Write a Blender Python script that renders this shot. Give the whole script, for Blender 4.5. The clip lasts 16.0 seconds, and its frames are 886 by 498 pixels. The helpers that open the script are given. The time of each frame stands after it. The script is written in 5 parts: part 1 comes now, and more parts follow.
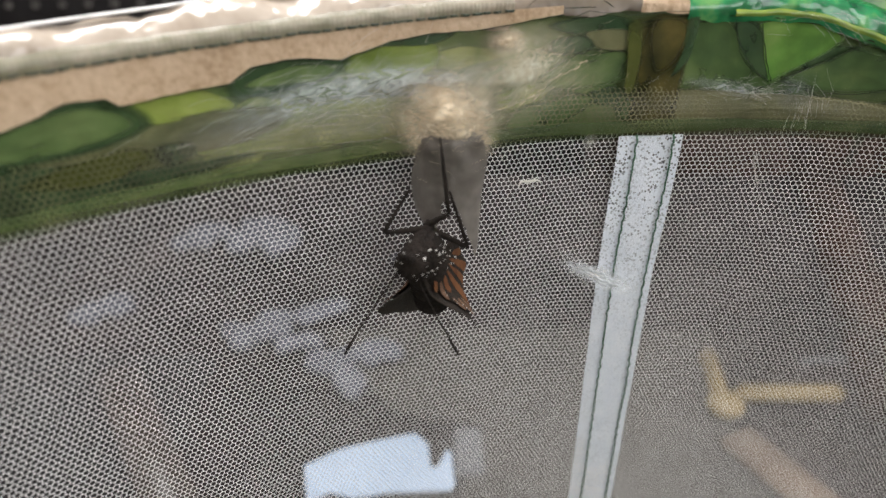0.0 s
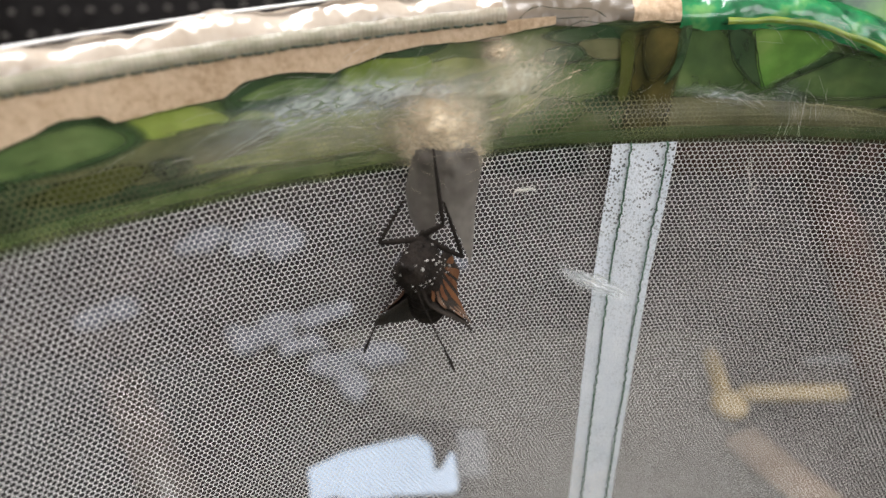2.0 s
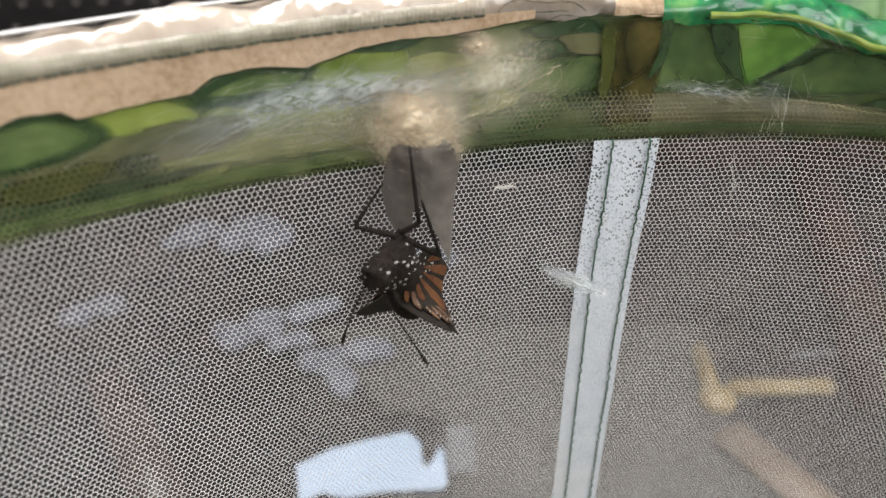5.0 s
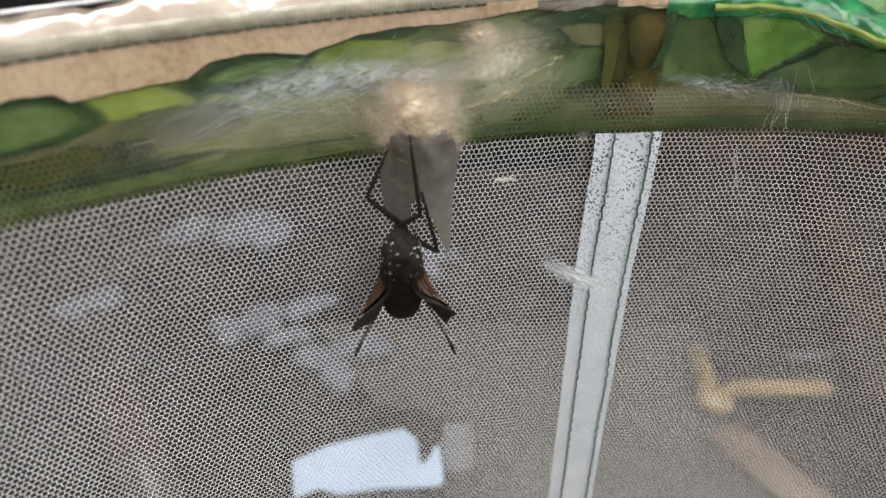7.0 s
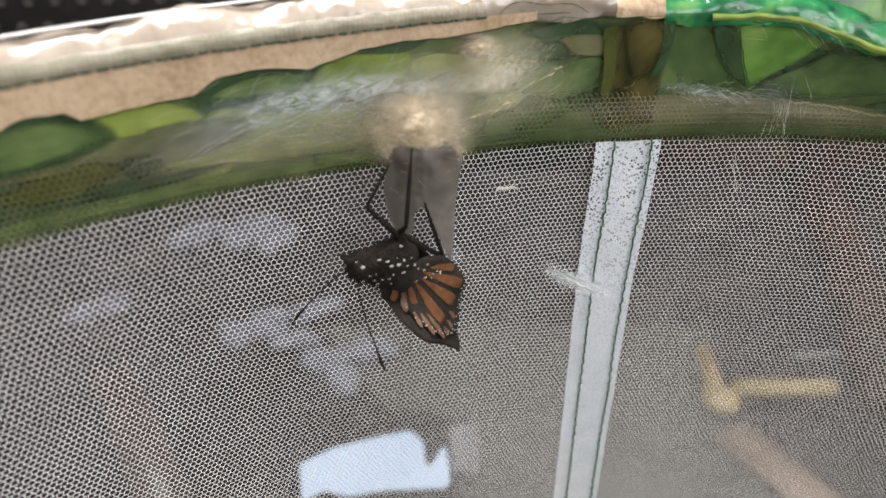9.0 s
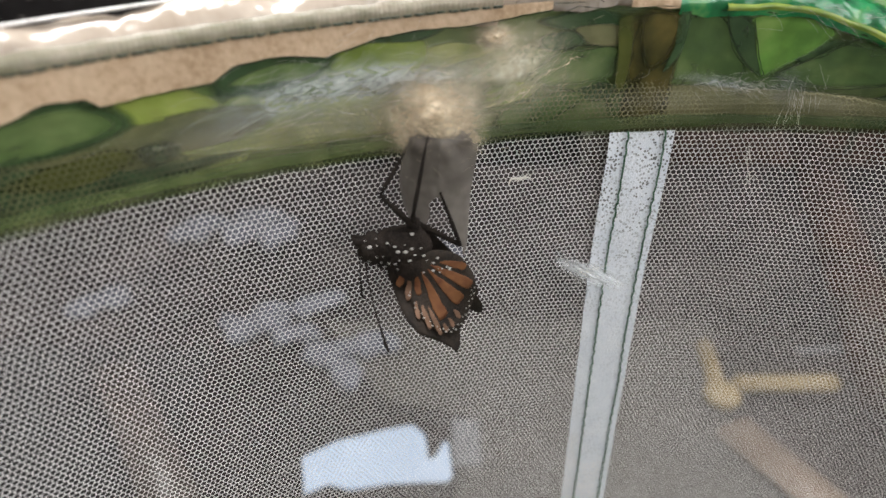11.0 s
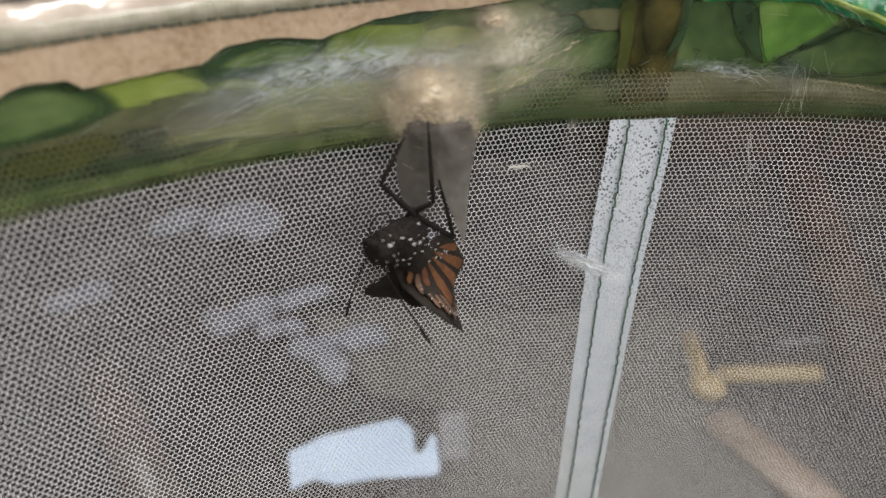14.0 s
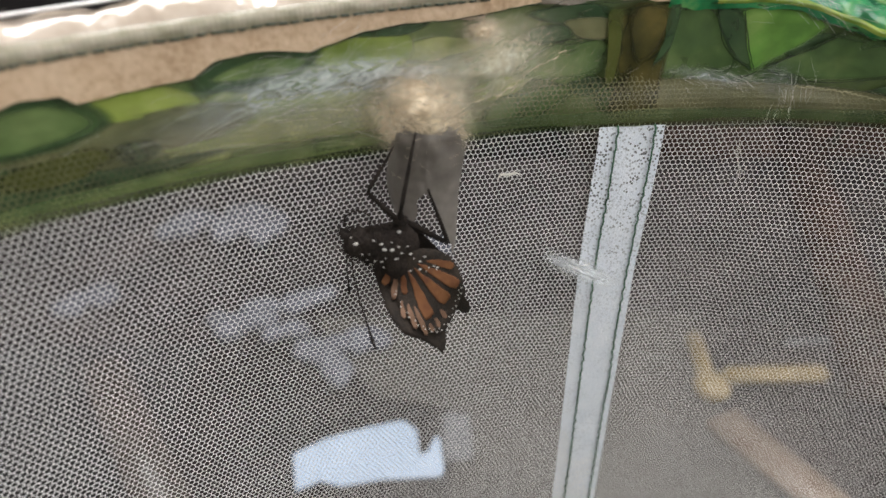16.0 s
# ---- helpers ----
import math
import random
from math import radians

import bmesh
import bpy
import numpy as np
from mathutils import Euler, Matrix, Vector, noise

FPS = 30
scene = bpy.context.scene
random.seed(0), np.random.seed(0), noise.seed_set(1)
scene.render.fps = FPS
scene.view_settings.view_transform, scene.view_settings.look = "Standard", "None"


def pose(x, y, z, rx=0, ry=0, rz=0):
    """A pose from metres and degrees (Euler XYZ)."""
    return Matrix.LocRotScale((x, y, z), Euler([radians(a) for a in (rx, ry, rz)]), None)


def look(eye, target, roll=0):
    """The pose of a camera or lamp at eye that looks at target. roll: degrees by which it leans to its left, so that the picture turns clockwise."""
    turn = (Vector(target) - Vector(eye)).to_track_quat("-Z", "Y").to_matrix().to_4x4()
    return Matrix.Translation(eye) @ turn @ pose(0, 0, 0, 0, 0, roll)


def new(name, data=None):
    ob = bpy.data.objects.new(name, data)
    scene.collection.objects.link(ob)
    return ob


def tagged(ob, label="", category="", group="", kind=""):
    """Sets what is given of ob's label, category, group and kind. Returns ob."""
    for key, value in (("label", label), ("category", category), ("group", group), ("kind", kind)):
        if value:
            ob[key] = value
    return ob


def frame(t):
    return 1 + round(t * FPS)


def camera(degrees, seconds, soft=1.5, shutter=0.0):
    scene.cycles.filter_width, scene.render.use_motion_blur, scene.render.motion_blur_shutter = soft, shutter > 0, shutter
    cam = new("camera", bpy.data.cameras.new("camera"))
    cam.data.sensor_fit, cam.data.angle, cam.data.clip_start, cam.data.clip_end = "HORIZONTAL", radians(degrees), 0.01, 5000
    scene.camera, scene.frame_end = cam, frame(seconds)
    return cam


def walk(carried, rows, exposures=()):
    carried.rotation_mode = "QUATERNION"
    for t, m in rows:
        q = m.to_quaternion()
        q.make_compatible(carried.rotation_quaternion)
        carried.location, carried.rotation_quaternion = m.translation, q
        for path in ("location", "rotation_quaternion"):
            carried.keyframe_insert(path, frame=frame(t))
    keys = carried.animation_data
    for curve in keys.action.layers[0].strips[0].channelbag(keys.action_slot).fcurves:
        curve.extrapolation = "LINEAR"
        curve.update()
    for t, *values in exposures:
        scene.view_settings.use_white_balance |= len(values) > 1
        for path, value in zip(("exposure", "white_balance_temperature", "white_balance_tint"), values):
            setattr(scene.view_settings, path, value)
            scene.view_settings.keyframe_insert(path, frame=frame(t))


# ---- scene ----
cam = camera(68.0, 16.0, soft=1.6)
cam.data.dof.use_dof = True
cam.data.dof.focus_distance = 0.140
cam.data.dof.aperture_fstop = 11.5
# seconds, eye in metres, Euler degrees
ROWS = [
    (0, 0, 0, 0.42, 62, -0, 0),
    (0.5, -0.00011, -0.00022, 0.4193, 62.081, 0.26, -0.147),
    (1, 0.00095, -0.00044, 0.42081, 62.237, 0.491, -0.028),
    (1.5, 0.00191, -2e-05, 0.42173, 62.14, 0.572, 0.107),
    (2, 0.00176, 0.00016, 0.42194, 62.046, 0.573, 0.08),
    (2.5, 0.0013, 0.00047, 0.42027, 62.057, 0.486, -0.113),
    (3, 0.0028, 0.00209, 0.42172, 61.942, 0.603, -0.58),
    (3.5, 0.00465, 0.00288, 0.42326, 61.777, 0.698, -0.737),
    (4, 0.00457, 0.00242, 0.42224, 61.716, 0.561, -0.825),
    (6.5, 0.00438, 0.00356, 0.42073, 61.346, -0.059, -0.174),
    (7, 0.00445, 0.00357, 0.41961, 61.431, -0.306, -0.412),
    (7.5, 0.0052, 0.00328, 0.42068, 61.526, -0.223, -0.339),
    (8, 0.00427, 0.00294, 0.42091, 61.424, -0.129, -0.504),
    (8.5, 0.00499, 0.00358, 0.422, 61.472, 0.101, -0.309),
    (9, 0.0049, 0.00251, 0.42207, 61.456, 0.323, -0.221),
    (11.5, 0.00089, 0.00182, 0.42003, 61.062, 0.008, -0.269),
    (12, 0.00028, 0.00302, 0.41813, 61.016, -0.18, -0.636),
    (12.5, 0.00063, 0.00546, 0.41898, 60.749, -0.388, -1.104),
    (13, -0.00025, 0.00457, 0.41815, 60.643, -0.372, -1.594),
    (13.5, -0.00083, 0.00389, 0.41826, 60.645, -0.382, -1.513),
    (14, -0.00085, 0.00478, 0.41864, 60.56, -0.439, -1.517),
    (14.5, -0.00059, 0.00525, 0.41889, 60.556, -0.388, -1.835),
    (15, 0.00167, 0.00432, 0.42037, 60.623, -0.092, -1.326),
    (15.5, 0.00191, 0.0043, 0.42103, 60.651, 0.052, -1.311),
    (16, 0.00227, 0.00387, 0.4207, 60.588, 0.118, -1.156),
]
walk(cam, [(t, pose(x, y, z, rx, ry, rz)) for t, x, y, z, rx, ry, rz in ROWS],
     [(0.0, -0.38), (1.5, -0.26), (2.5, -0.28), (3.0, -0.31), (3.5, -0.22), (4.0, -0.21), (7.0, -0.29), (9.0, -0.22), (11.5, -0.38), (13.0, -0.43), (16.0, -0.37)])

# ---- world, daylight ----
SUN_UP, SUN_TURN = radians(38), radians(200)
world = bpy.data.worlds.new("sky")
scene.world = world
world.use_nodes = True
sky = world.node_tree.nodes.new("ShaderNodeTexSky")
sky.sky_type, sky.sun_disc, sky.sun_elevation, sky.sun_rotation = "NISHITA", False, SUN_UP, SUN_TURN
world.node_tree.links.new(sky.outputs[0], world.node_tree.nodes["Background"].inputs[0])
world.node_tree.nodes["Background"].inputs[1].default_value = 0.12


def window_light(name, m, wide, high, watts, color):
    lamp = bpy.data.lights.new(name, "AREA")
    lamp.shape, lamp.size, lamp.size_y, lamp.energy, lamp.color = "RECTANGLE", wide, high, watts, color
    ob = new(name, lamp)
    ob.matrix_world = m
    return ob


# the sky's light in the window openings and the roof light
window_light("window_light", look((1.20, -1.92, 1.0), (0.0, 0.2, 0.35)), 1.3, 1.3, 27, (0.975, 0.963, 0.960))
window_light("window_light", look((1.97, -0.3, 1.0), (0.0, 0.2, 0.35)), 1.3, 1.2, 23, (0.975, 0.963, 0.960))
window_light("roof_light", look((-0.03, 0.11, 1.74), (-0.03, 0.1101, 0.0)), 0.86, 0.64, 46, (0.978, 0.963, 0.960))


# ---- materials ----
def material(name, colors, rough=0.6, scale=200.0, detail=4.0, bump=0.0, bump_scale=None, metal=0.0, coat=0.0, coat_rough=0.05, spec=0.5, clear=0.0, back=0.0, stain=0.0, sheen=0.0):
    """colors: two or three base colours, blended by noise at two scales. clear: share of see-through; back: share of light let through from behind."""
    m = bpy.data.materials.new(name)
    m.use_nodes = True
    nt = m.node_tree
    nodes, links = nt.nodes, nt.links
    bs = nodes["Principled BSDF"]
    at = nodes.new("ShaderNodeTexCoord")
    n1 = nodes.new("ShaderNodeTexNoise")
    n1.inputs["Scale"].default_value, n1.inputs["Detail"].default_value = scale, detail
    n2 = nodes.new("ShaderNodeTexNoise")
    n2.inputs["Scale"].default_value, n2.inputs["Detail"].default_value = scale * 0.12, 3.0
    mix = nodes.new("ShaderNodeMath")
    mix.operation = "MULTIPLY_ADD"
    mix.inputs[1].default_value = 0.5
    half = nodes.new("ShaderNodeMath")
    half.operation, half.inputs[1].default_value = "MULTIPLY", 0.5
    for n in (n1, n2):
        links.new(at.outputs["Object"], n.inputs["Vector"])
    links.new(n2.outputs["Fac"], half.inputs[0])
    links.new(n1.outputs["Fac"], mix.inputs[0])
    links.new(half.outputs[0], mix.inputs[2])
    ramp = nodes.new("ShaderNodeValToRGB")
    el = ramp.color_ramp.elements
    el[0].position, el[1].position = 0.36, 0.64
    el[0].color, el[1].color = (*colors[0], 1), (*colors[-1], 1)
    if len(colors) == 3:
        el.new(0.5).color = (*colors[1], 1)
    links.new(mix.outputs[0], ramp.inputs[0])
    tint = ramp.outputs[0]
    if stain:
        info = nodes.new("ShaderNodeObjectInfo")
        hsv = nodes.new("ShaderNodeHueSaturation")
        rng = nodes.new("ShaderNodeMapRange")
        rng.inputs["To Min"].default_value, rng.inputs["To Max"].default_value = 1 - stain, 1 + stain
        links.new(info.outputs["Random"], rng.inputs["Value"])
        links.new(rng.outputs[0], hsv.inputs["Value"])
        links.new(tint, hsv.inputs["Color"])
        tint = hsv.outputs[0]
    links.new(tint, bs.inputs["Base Color"])
    bs.inputs["Roughness"].default_value, bs.inputs["Metallic"].default_value = rough, metal
    bs.inputs["Specular IOR Level"].default_value = spec
    bs.inputs["Coat Weight"].default_value, bs.inputs["Coat Roughness"].default_value = coat, coat_rough
    bs.inputs["Sheen Weight"].default_value = sheen
    if bump:
        n3 = nodes.new("ShaderNodeTexNoise")
        n3.inputs["Scale"].default_value, n3.inputs["Detail"].default_value = bump_scale or scale * 3, 3.0
        links.new(at.outputs["Object"], n3.inputs["Vector"])
        b = nodes.new("ShaderNodeBump")
        b.inputs["Strength"].default_value, b.inputs["Distance"].default_value = bump, 0.0006
        links.new(n3.outputs["Fac"], b.inputs["Height"])
        links.new(b.outputs[0], bs.inputs["Normal"])
    shader = bs.outputs[0]
    for share, kind in ((back, "ShaderNodeBsdfTranslucent"), (clear, "ShaderNodeBsdfTransparent")):
        if share:
            other = nodes.new(kind)
            if kind.endswith("Translucent"):
                links.new(tint, other.inputs["Color"])
            join = nodes.new("ShaderNodeMixShader")
            join.inputs[0].default_value = share
            links.new(shader, join.inputs[1])
            links.new(other.outputs[0], join.inputs[2])
            shader = join.outputs[0]
    links.new(shader, nodes["Material Output"].inputs["Surface"])
    return m


NET = material("white_netting", [(0.88, 0.86, 0.85), (0.94, 0.93, 0.92)], 0.4, 900, back=0.05)
NET_HEM = material("netting_in_olive_vinyl", [(0.07, 0.075, 0.03), (0.20, 0.195, 0.09), (0.40, 0.37, 0.21)], 0.4, 130, back=0.15)
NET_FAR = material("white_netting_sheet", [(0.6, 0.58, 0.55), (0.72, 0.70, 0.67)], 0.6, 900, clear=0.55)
TAPE = material("white_woven_tape", [(0.76, 0.81, 0.90), (0.86, 0.89, 0.96)], 0.45, 1600, bump=0.6, bump_scale=2500, back=0.03)
THREAD = material("green_thread", [(0.02, 0.07, 0.04), (0.05, 0.14, 0.08)], 0.6, 3000)
DARK_THREAD = material("dark_green_thread", [(0.008, 0.016, 0.008), (0.022, 0.036, 0.016)], 0.6, 3000)
BAND = material("olive_printed_vinyl", [(0.05, 0.09, 0.022), (0.115, 0.165, 0.048), (0.22, 0.26, 0.095)], 0.4, 120, bump=0.25, bump_scale=400, back=0.15)
TAN = material("tan_printed_vinyl", [(0.40, 0.27, 0.16), (0.54, 0.385, 0.25), (0.64, 0.48, 0.33)], 0.45, 900, bump=0.25, bump_scale=1500, back=0.1)
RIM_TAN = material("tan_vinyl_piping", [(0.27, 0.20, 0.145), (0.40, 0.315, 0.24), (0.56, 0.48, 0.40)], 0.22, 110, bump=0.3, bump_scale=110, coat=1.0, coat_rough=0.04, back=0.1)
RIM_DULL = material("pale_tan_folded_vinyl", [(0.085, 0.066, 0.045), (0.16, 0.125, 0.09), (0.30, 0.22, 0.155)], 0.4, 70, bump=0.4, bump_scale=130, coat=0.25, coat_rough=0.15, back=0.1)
RIM_GREEN = material("green_vinyl_piping", [(0.004, 0.07, 0.03), (0.02, 0.28, 0.09), (0.30, 0.56, 0.16)], 0.25, 170, bump=0.3, bump_scale=160, coat=1.0, coat_rough=0.04, back=0.25)
LEAVES = [
    material("print_leaf_mid", [(0.035, 0.072, 0.022), (0.085, 0.145, 0.045), (0.18, 0.25, 0.09)], 0.5, 110, spec=0.2, bump=0.2, bump_scale=300, back=0.15),
    material("print_leaf_light", [(0.18, 0.24, 0.07), (0.34, 0.38, 0.13), (0.45, 0.46, 0.20)], 0.5, 260, spec=0.2, bump=0.2, bump_scale=300, back=0.15),
    material("print_leaf_dark", [(0.025, 0.045, 0.02), (0.045, 0.085, 0.035), (0.09, 0.14, 0.06)], 0.5, 260, spec=0.2, bump=0.2, bump_scale=300, back=0.1),
    material("print_leaf_bright", [(0.08, 0.22, 0.04), (0.18, 0.38, 0.09), (0.30, 0.48, 0.14)], 0.45, 260, spec=0.3, bump=0.2, bump_scale=300, back=0.25),
    material("print_leaf_brown", [(0.12, 0.13, 0.06), (0.21, 0.20, 0.10)], 0.5, 260, spec=0.2, back=0.1),
]
LEAVES += [
    material("print_leaf_deep", [(0.013, 0.034, 0.013), (0.028, 0.066, 0.024), (0.065, 0.11, 0.042)], 0.5, 90, spec=0.2, bump=0.2, bump_scale=300, back=0.1),
    material("print_leaf_lime", [(0.20, 0.28, 0.045), (0.32, 0.40, 0.085), (0.42, 0.47, 0.15)], 0.5, 160, spec=0.2, bump=0.2, bump_scale=300, back=0.2),
    material("print_leaf_vivid", [(0.09, 0.24, 0.035), (0.19, 0.40, 0.065), (0.34, 0.52, 0.13)], 0.45, 150, spec=0.3, bump=0.2, bump_scale=300, back=0.3),
]
LEAVES += [
    material("olive_tape_print", [(0.018, 0.022, 0.005), (0.070, 0.060, 0.014), (0.15, 0.12, 0.03)], 0.5, 150, spec=0.15, bump=0.3, bump_scale=300, back=0.15),
    material("selvedge_print", [(0.05, 0.065, 0.012), (0.12, 0.13, 0.03)], 0.5, 150, spec=0.15, back=0.2),
]
for _leaf in LEAVES:
    # the ink thins out towards the edge of each printed shape
    _n, _l = _leaf.node_tree.nodes, _leaf.node_tree.links
    _ink = _n.new("ShaderNodeAttribute")
    _ink.attribute_name = "ink"
    _c, _x = _n.new("ShaderNodeBsdfTransparent"), _n.new("ShaderNodeMixShader")
    _s = _n["Material Output"].inputs["Surface"].links[0].from_socket
    _l.new(_ink.outputs["Fac"], _x.inputs[0])
    _l.new(_c.outputs[0], _x.inputs[1])
    _l.new(_s, _x.inputs[2])
    _l.new(_x.outputs[0], _n["Material Output"].inputs["Surface"])
HEM = material("dark_olive_vinyl_hem", [(0.025, 0.045, 0.012), (0.05, 0.075, 0.022), (0.09, 0.11, 0.04)], 0.5, 260, bump=0.3, bump_scale=500, back=0.1, clear=0.45, spec=0.2)
HEM_LIGHT = material("olive_vinyl_hem", [(0.07, 0.11, 0.03), (0.13, 0.17, 0.055), (0.22, 0.25, 0.10)], 0.5, 260, bump=0.3, bump_scale=500, back=0.15, clear=0.55, spec=0.2)
INK = material("dark_print_ink", [(0.012, 0.022, 0.010), (0.035, 0.05, 0.02)], 0.6, 400, spec=0.2, clear=0.3)
VINYL_EDGE = material("clear_vinyl_edge", [(0.62, 0.60, 0.58), (0.78, 0.77, 0.75)], 0.15, 300, coat=1.0, coat_rough=0.03)
LIME = material("yellow_green_vinyl_border", [(0.10, 0.20, 0.025), (0.28, 0.38, 0.05), (0.46, 0.52, 0.12)], 0.35, 120, coat=0.6, coat_rough=0.08, back=0.25)
FLAP = material("green_printed_vinyl_flap", [(0.003, 0.022, 0.010), (0.010, 0.085, 0.025), (0.16, 0.36, 0.05)], 0.3, 70, bump=0.2, bump_scale=160, coat=0.8, coat_rough=0.06, back=0.25)
SEAM = material("grey_tan_gathered_seam", [(0.21, 0.20, 0.125), (0.30, 0.275, 0.20), (0.40, 0.34, 0.26)], 0.4, 400, bump=0.3, bump_scale=900, coat=0.25, coat_rough=0.2, clear=0.2)
SILK = material("white_silk", [(0.75, 0.72, 0.66), (0.85, 0.83, 0.78)], 0.4, 500, back=0.4)
SILK_PAD = material("cream_silk_strand", [(0.62, 0.50, 0.36), (0.84, 0.72, 0.56)], 0.6, 500, back=0.3)
HUSK = material("grey_chrysalis_skin", [(0.12, 0.105, 0.09), (0.18, 0.16, 0.14), (0.26, 0.235, 0.205)], 0.4, 260, bump=0.35, bump_scale=420, back=0.3, clear=0.07)
BLACK = material("black_scales", [(0.008, 0.006, 0.005), (0.026, 0.019, 0.015)], 0.9, 1500, bump=0.9, bump_scale=3000, spec=0.2)
WING = material("dark_wing_scales", [(0.010, 0.008, 0.007), (0.030, 0.022, 0.016)], 0.85, 1500, bump=0.5, bump_scale=3000, spec=0.25)
ORANGE = material("orange_wing_scales", [(0.075, 0.023, 0.010), (0.14, 0.047, 0.016), (0.22, 0.09, 0.030)], 0.75, 420, bump=0.3, bump_scale=4000, back=0.35)
DUSTY = material("dusty_tan_wing_scales", [(0.07, 0.035, 0.02), (0.12, 0.062, 0.034), (0.18, 0.10, 0.06)], 0.75, 420, bump=0.3, bump_scale=4000, back=0.2)
SPOT = material("white_scale_spot", [(0.30, 0.29, 0.27), (0.56, 0.54, 0.50)], 0.8, 1500)
PAPER = material("white_paper", [(0.36, 0.45, 0.58), (0.43, 0.52, 0.65)], 0.6, 20)
CARD = material("pale_grey_card", [(0.10, 0.10, 0.105), (0.14, 0.14, 0.15)], 0.6, 30)
TABLE = material("grey_brown_table_wood", [(0.007, 0.0055, 0.0055), (0.024, 0.019, 0.0185), (0.058, 0.047, 0.045)], 0.65, 11, bump=0.1, spec=0.15)
# window sheen on the tabletop, put into a light grey colour
TABLE_SHEEN = material("light_grey_sheen", [(0.045, 0.040, 0.036), (0.070, 0.062, 0.055)], 0.65, 14, spec=0.2)
TISSUE = material("pale_tissue", [(0.065, 0.067, 0.082), (0.12, 0.122, 0.148)], 0.9, 40, bump=0.4)
CLOTH = material("dark_grey_cloth", [(0.010, 0.009, 0.009), (0.022, 0.0195, 0.019)], 0.9, 40, bump=0.3)
WOOD = material("brown_stained_wood", [(0.012, 0.0055, 0.0035), (0.042, 0.019, 0.012)], 0.6, 30, bump=0.1, spec=0.2)
PALE_WOOD = material("pale_pine", [(0.030, 0.022, 0.017), (0.050, 0.037, 0.029)], 0.5, 40)
PINE = material("peach_pine", [(0.15, 0.105, 0.075), (0.22, 0.16, 0.115)], 0.5, 40)
YELLOW = material("yellow_painted_wood", [(0.17, 0.12, 0.045), (0.24, 0.17, 0.065)], 0.45, 60)
SEAT = material("black_seat_fabric", [(0.010, 0.009, 0.009), (0.022, 0.020, 0.020)], 0.95, 300, bump=0.4, spec=0.1)
DOT = material("grey_woven_dot", [(0.10, 0.092, 0.084), (0.16, 0.145, 0.13)], 0.9, 300)
WALL = material("warm_white_wall_paint", [(0.58, 0.55, 0.50), (0.66, 0.63, 0.58)], 0.8, 6, bump=0.1, bump_scale=60)
CEIL = material("white_ceiling_paint", [(0.74, 0.73, 0.71), (0.80, 0.79, 0.77)], 0.85, 6)
FLOOR = material("brown_floor_boards", [(0.022, 0.014, 0.010), (0.045, 0.029, 0.020)], 0.5, 8, bump=0.1)
FRAME = material("white_window_paint", [(0.74, 0.74, 0.72), (0.82, 0.82, 0.80)], 0.4, 20)
GLASS = bpy.data.materials.new("window_glass")
GLASS.use_nodes = True
GLASS.node_tree.nodes["Principled BSDF"].inputs["Transmission Weight"].default_value = 1.0
GLASS.node_tree.nodes["Principled BSDF"].inputs["Roughness"].default_value = 0.0
GLASS.node_tree.nodes["Principled BSDF"].inputs["IOR"].default_value = 1.45


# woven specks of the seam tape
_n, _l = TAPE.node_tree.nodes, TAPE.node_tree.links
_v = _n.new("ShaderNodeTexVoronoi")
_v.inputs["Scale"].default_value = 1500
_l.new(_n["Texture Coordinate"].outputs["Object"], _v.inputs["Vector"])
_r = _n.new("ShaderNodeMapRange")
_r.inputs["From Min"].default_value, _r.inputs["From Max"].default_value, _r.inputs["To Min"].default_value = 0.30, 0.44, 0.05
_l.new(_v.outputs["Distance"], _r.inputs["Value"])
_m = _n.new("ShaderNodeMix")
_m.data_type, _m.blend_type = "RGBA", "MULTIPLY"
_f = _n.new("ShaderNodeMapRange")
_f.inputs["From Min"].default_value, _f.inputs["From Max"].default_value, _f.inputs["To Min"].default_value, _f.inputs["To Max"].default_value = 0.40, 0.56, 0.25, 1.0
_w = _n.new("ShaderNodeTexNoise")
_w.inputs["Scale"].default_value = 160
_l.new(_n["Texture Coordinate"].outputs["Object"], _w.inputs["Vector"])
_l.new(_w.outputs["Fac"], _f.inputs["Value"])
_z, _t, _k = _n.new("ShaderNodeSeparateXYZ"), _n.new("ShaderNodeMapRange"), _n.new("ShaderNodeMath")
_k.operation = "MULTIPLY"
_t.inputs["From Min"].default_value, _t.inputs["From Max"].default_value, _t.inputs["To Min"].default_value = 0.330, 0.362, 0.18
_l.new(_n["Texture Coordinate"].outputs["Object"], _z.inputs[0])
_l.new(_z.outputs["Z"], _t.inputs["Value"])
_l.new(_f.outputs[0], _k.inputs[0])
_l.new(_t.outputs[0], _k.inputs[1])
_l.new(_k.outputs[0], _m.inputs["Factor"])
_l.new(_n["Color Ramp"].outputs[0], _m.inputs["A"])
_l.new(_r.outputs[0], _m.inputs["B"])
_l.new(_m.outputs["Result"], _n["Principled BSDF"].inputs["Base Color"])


# ---- mesh helpers ----
def link(name, verts, faces, mat, parent=None, label="", smooth=True):
    me = bpy.data.meshes.new(name)
    me.from_pydata([tuple(v) for v in verts], [], faces)
    me.materials.append(mat)
    if smooth:
        me.polygons.foreach_set("use_smooth", [True] * len(me.polygons))
    me.update()
    ob = new(name, me)
    if parent:
        ob.parent = parent
    if label:
        ob["label"] = label
    return ob


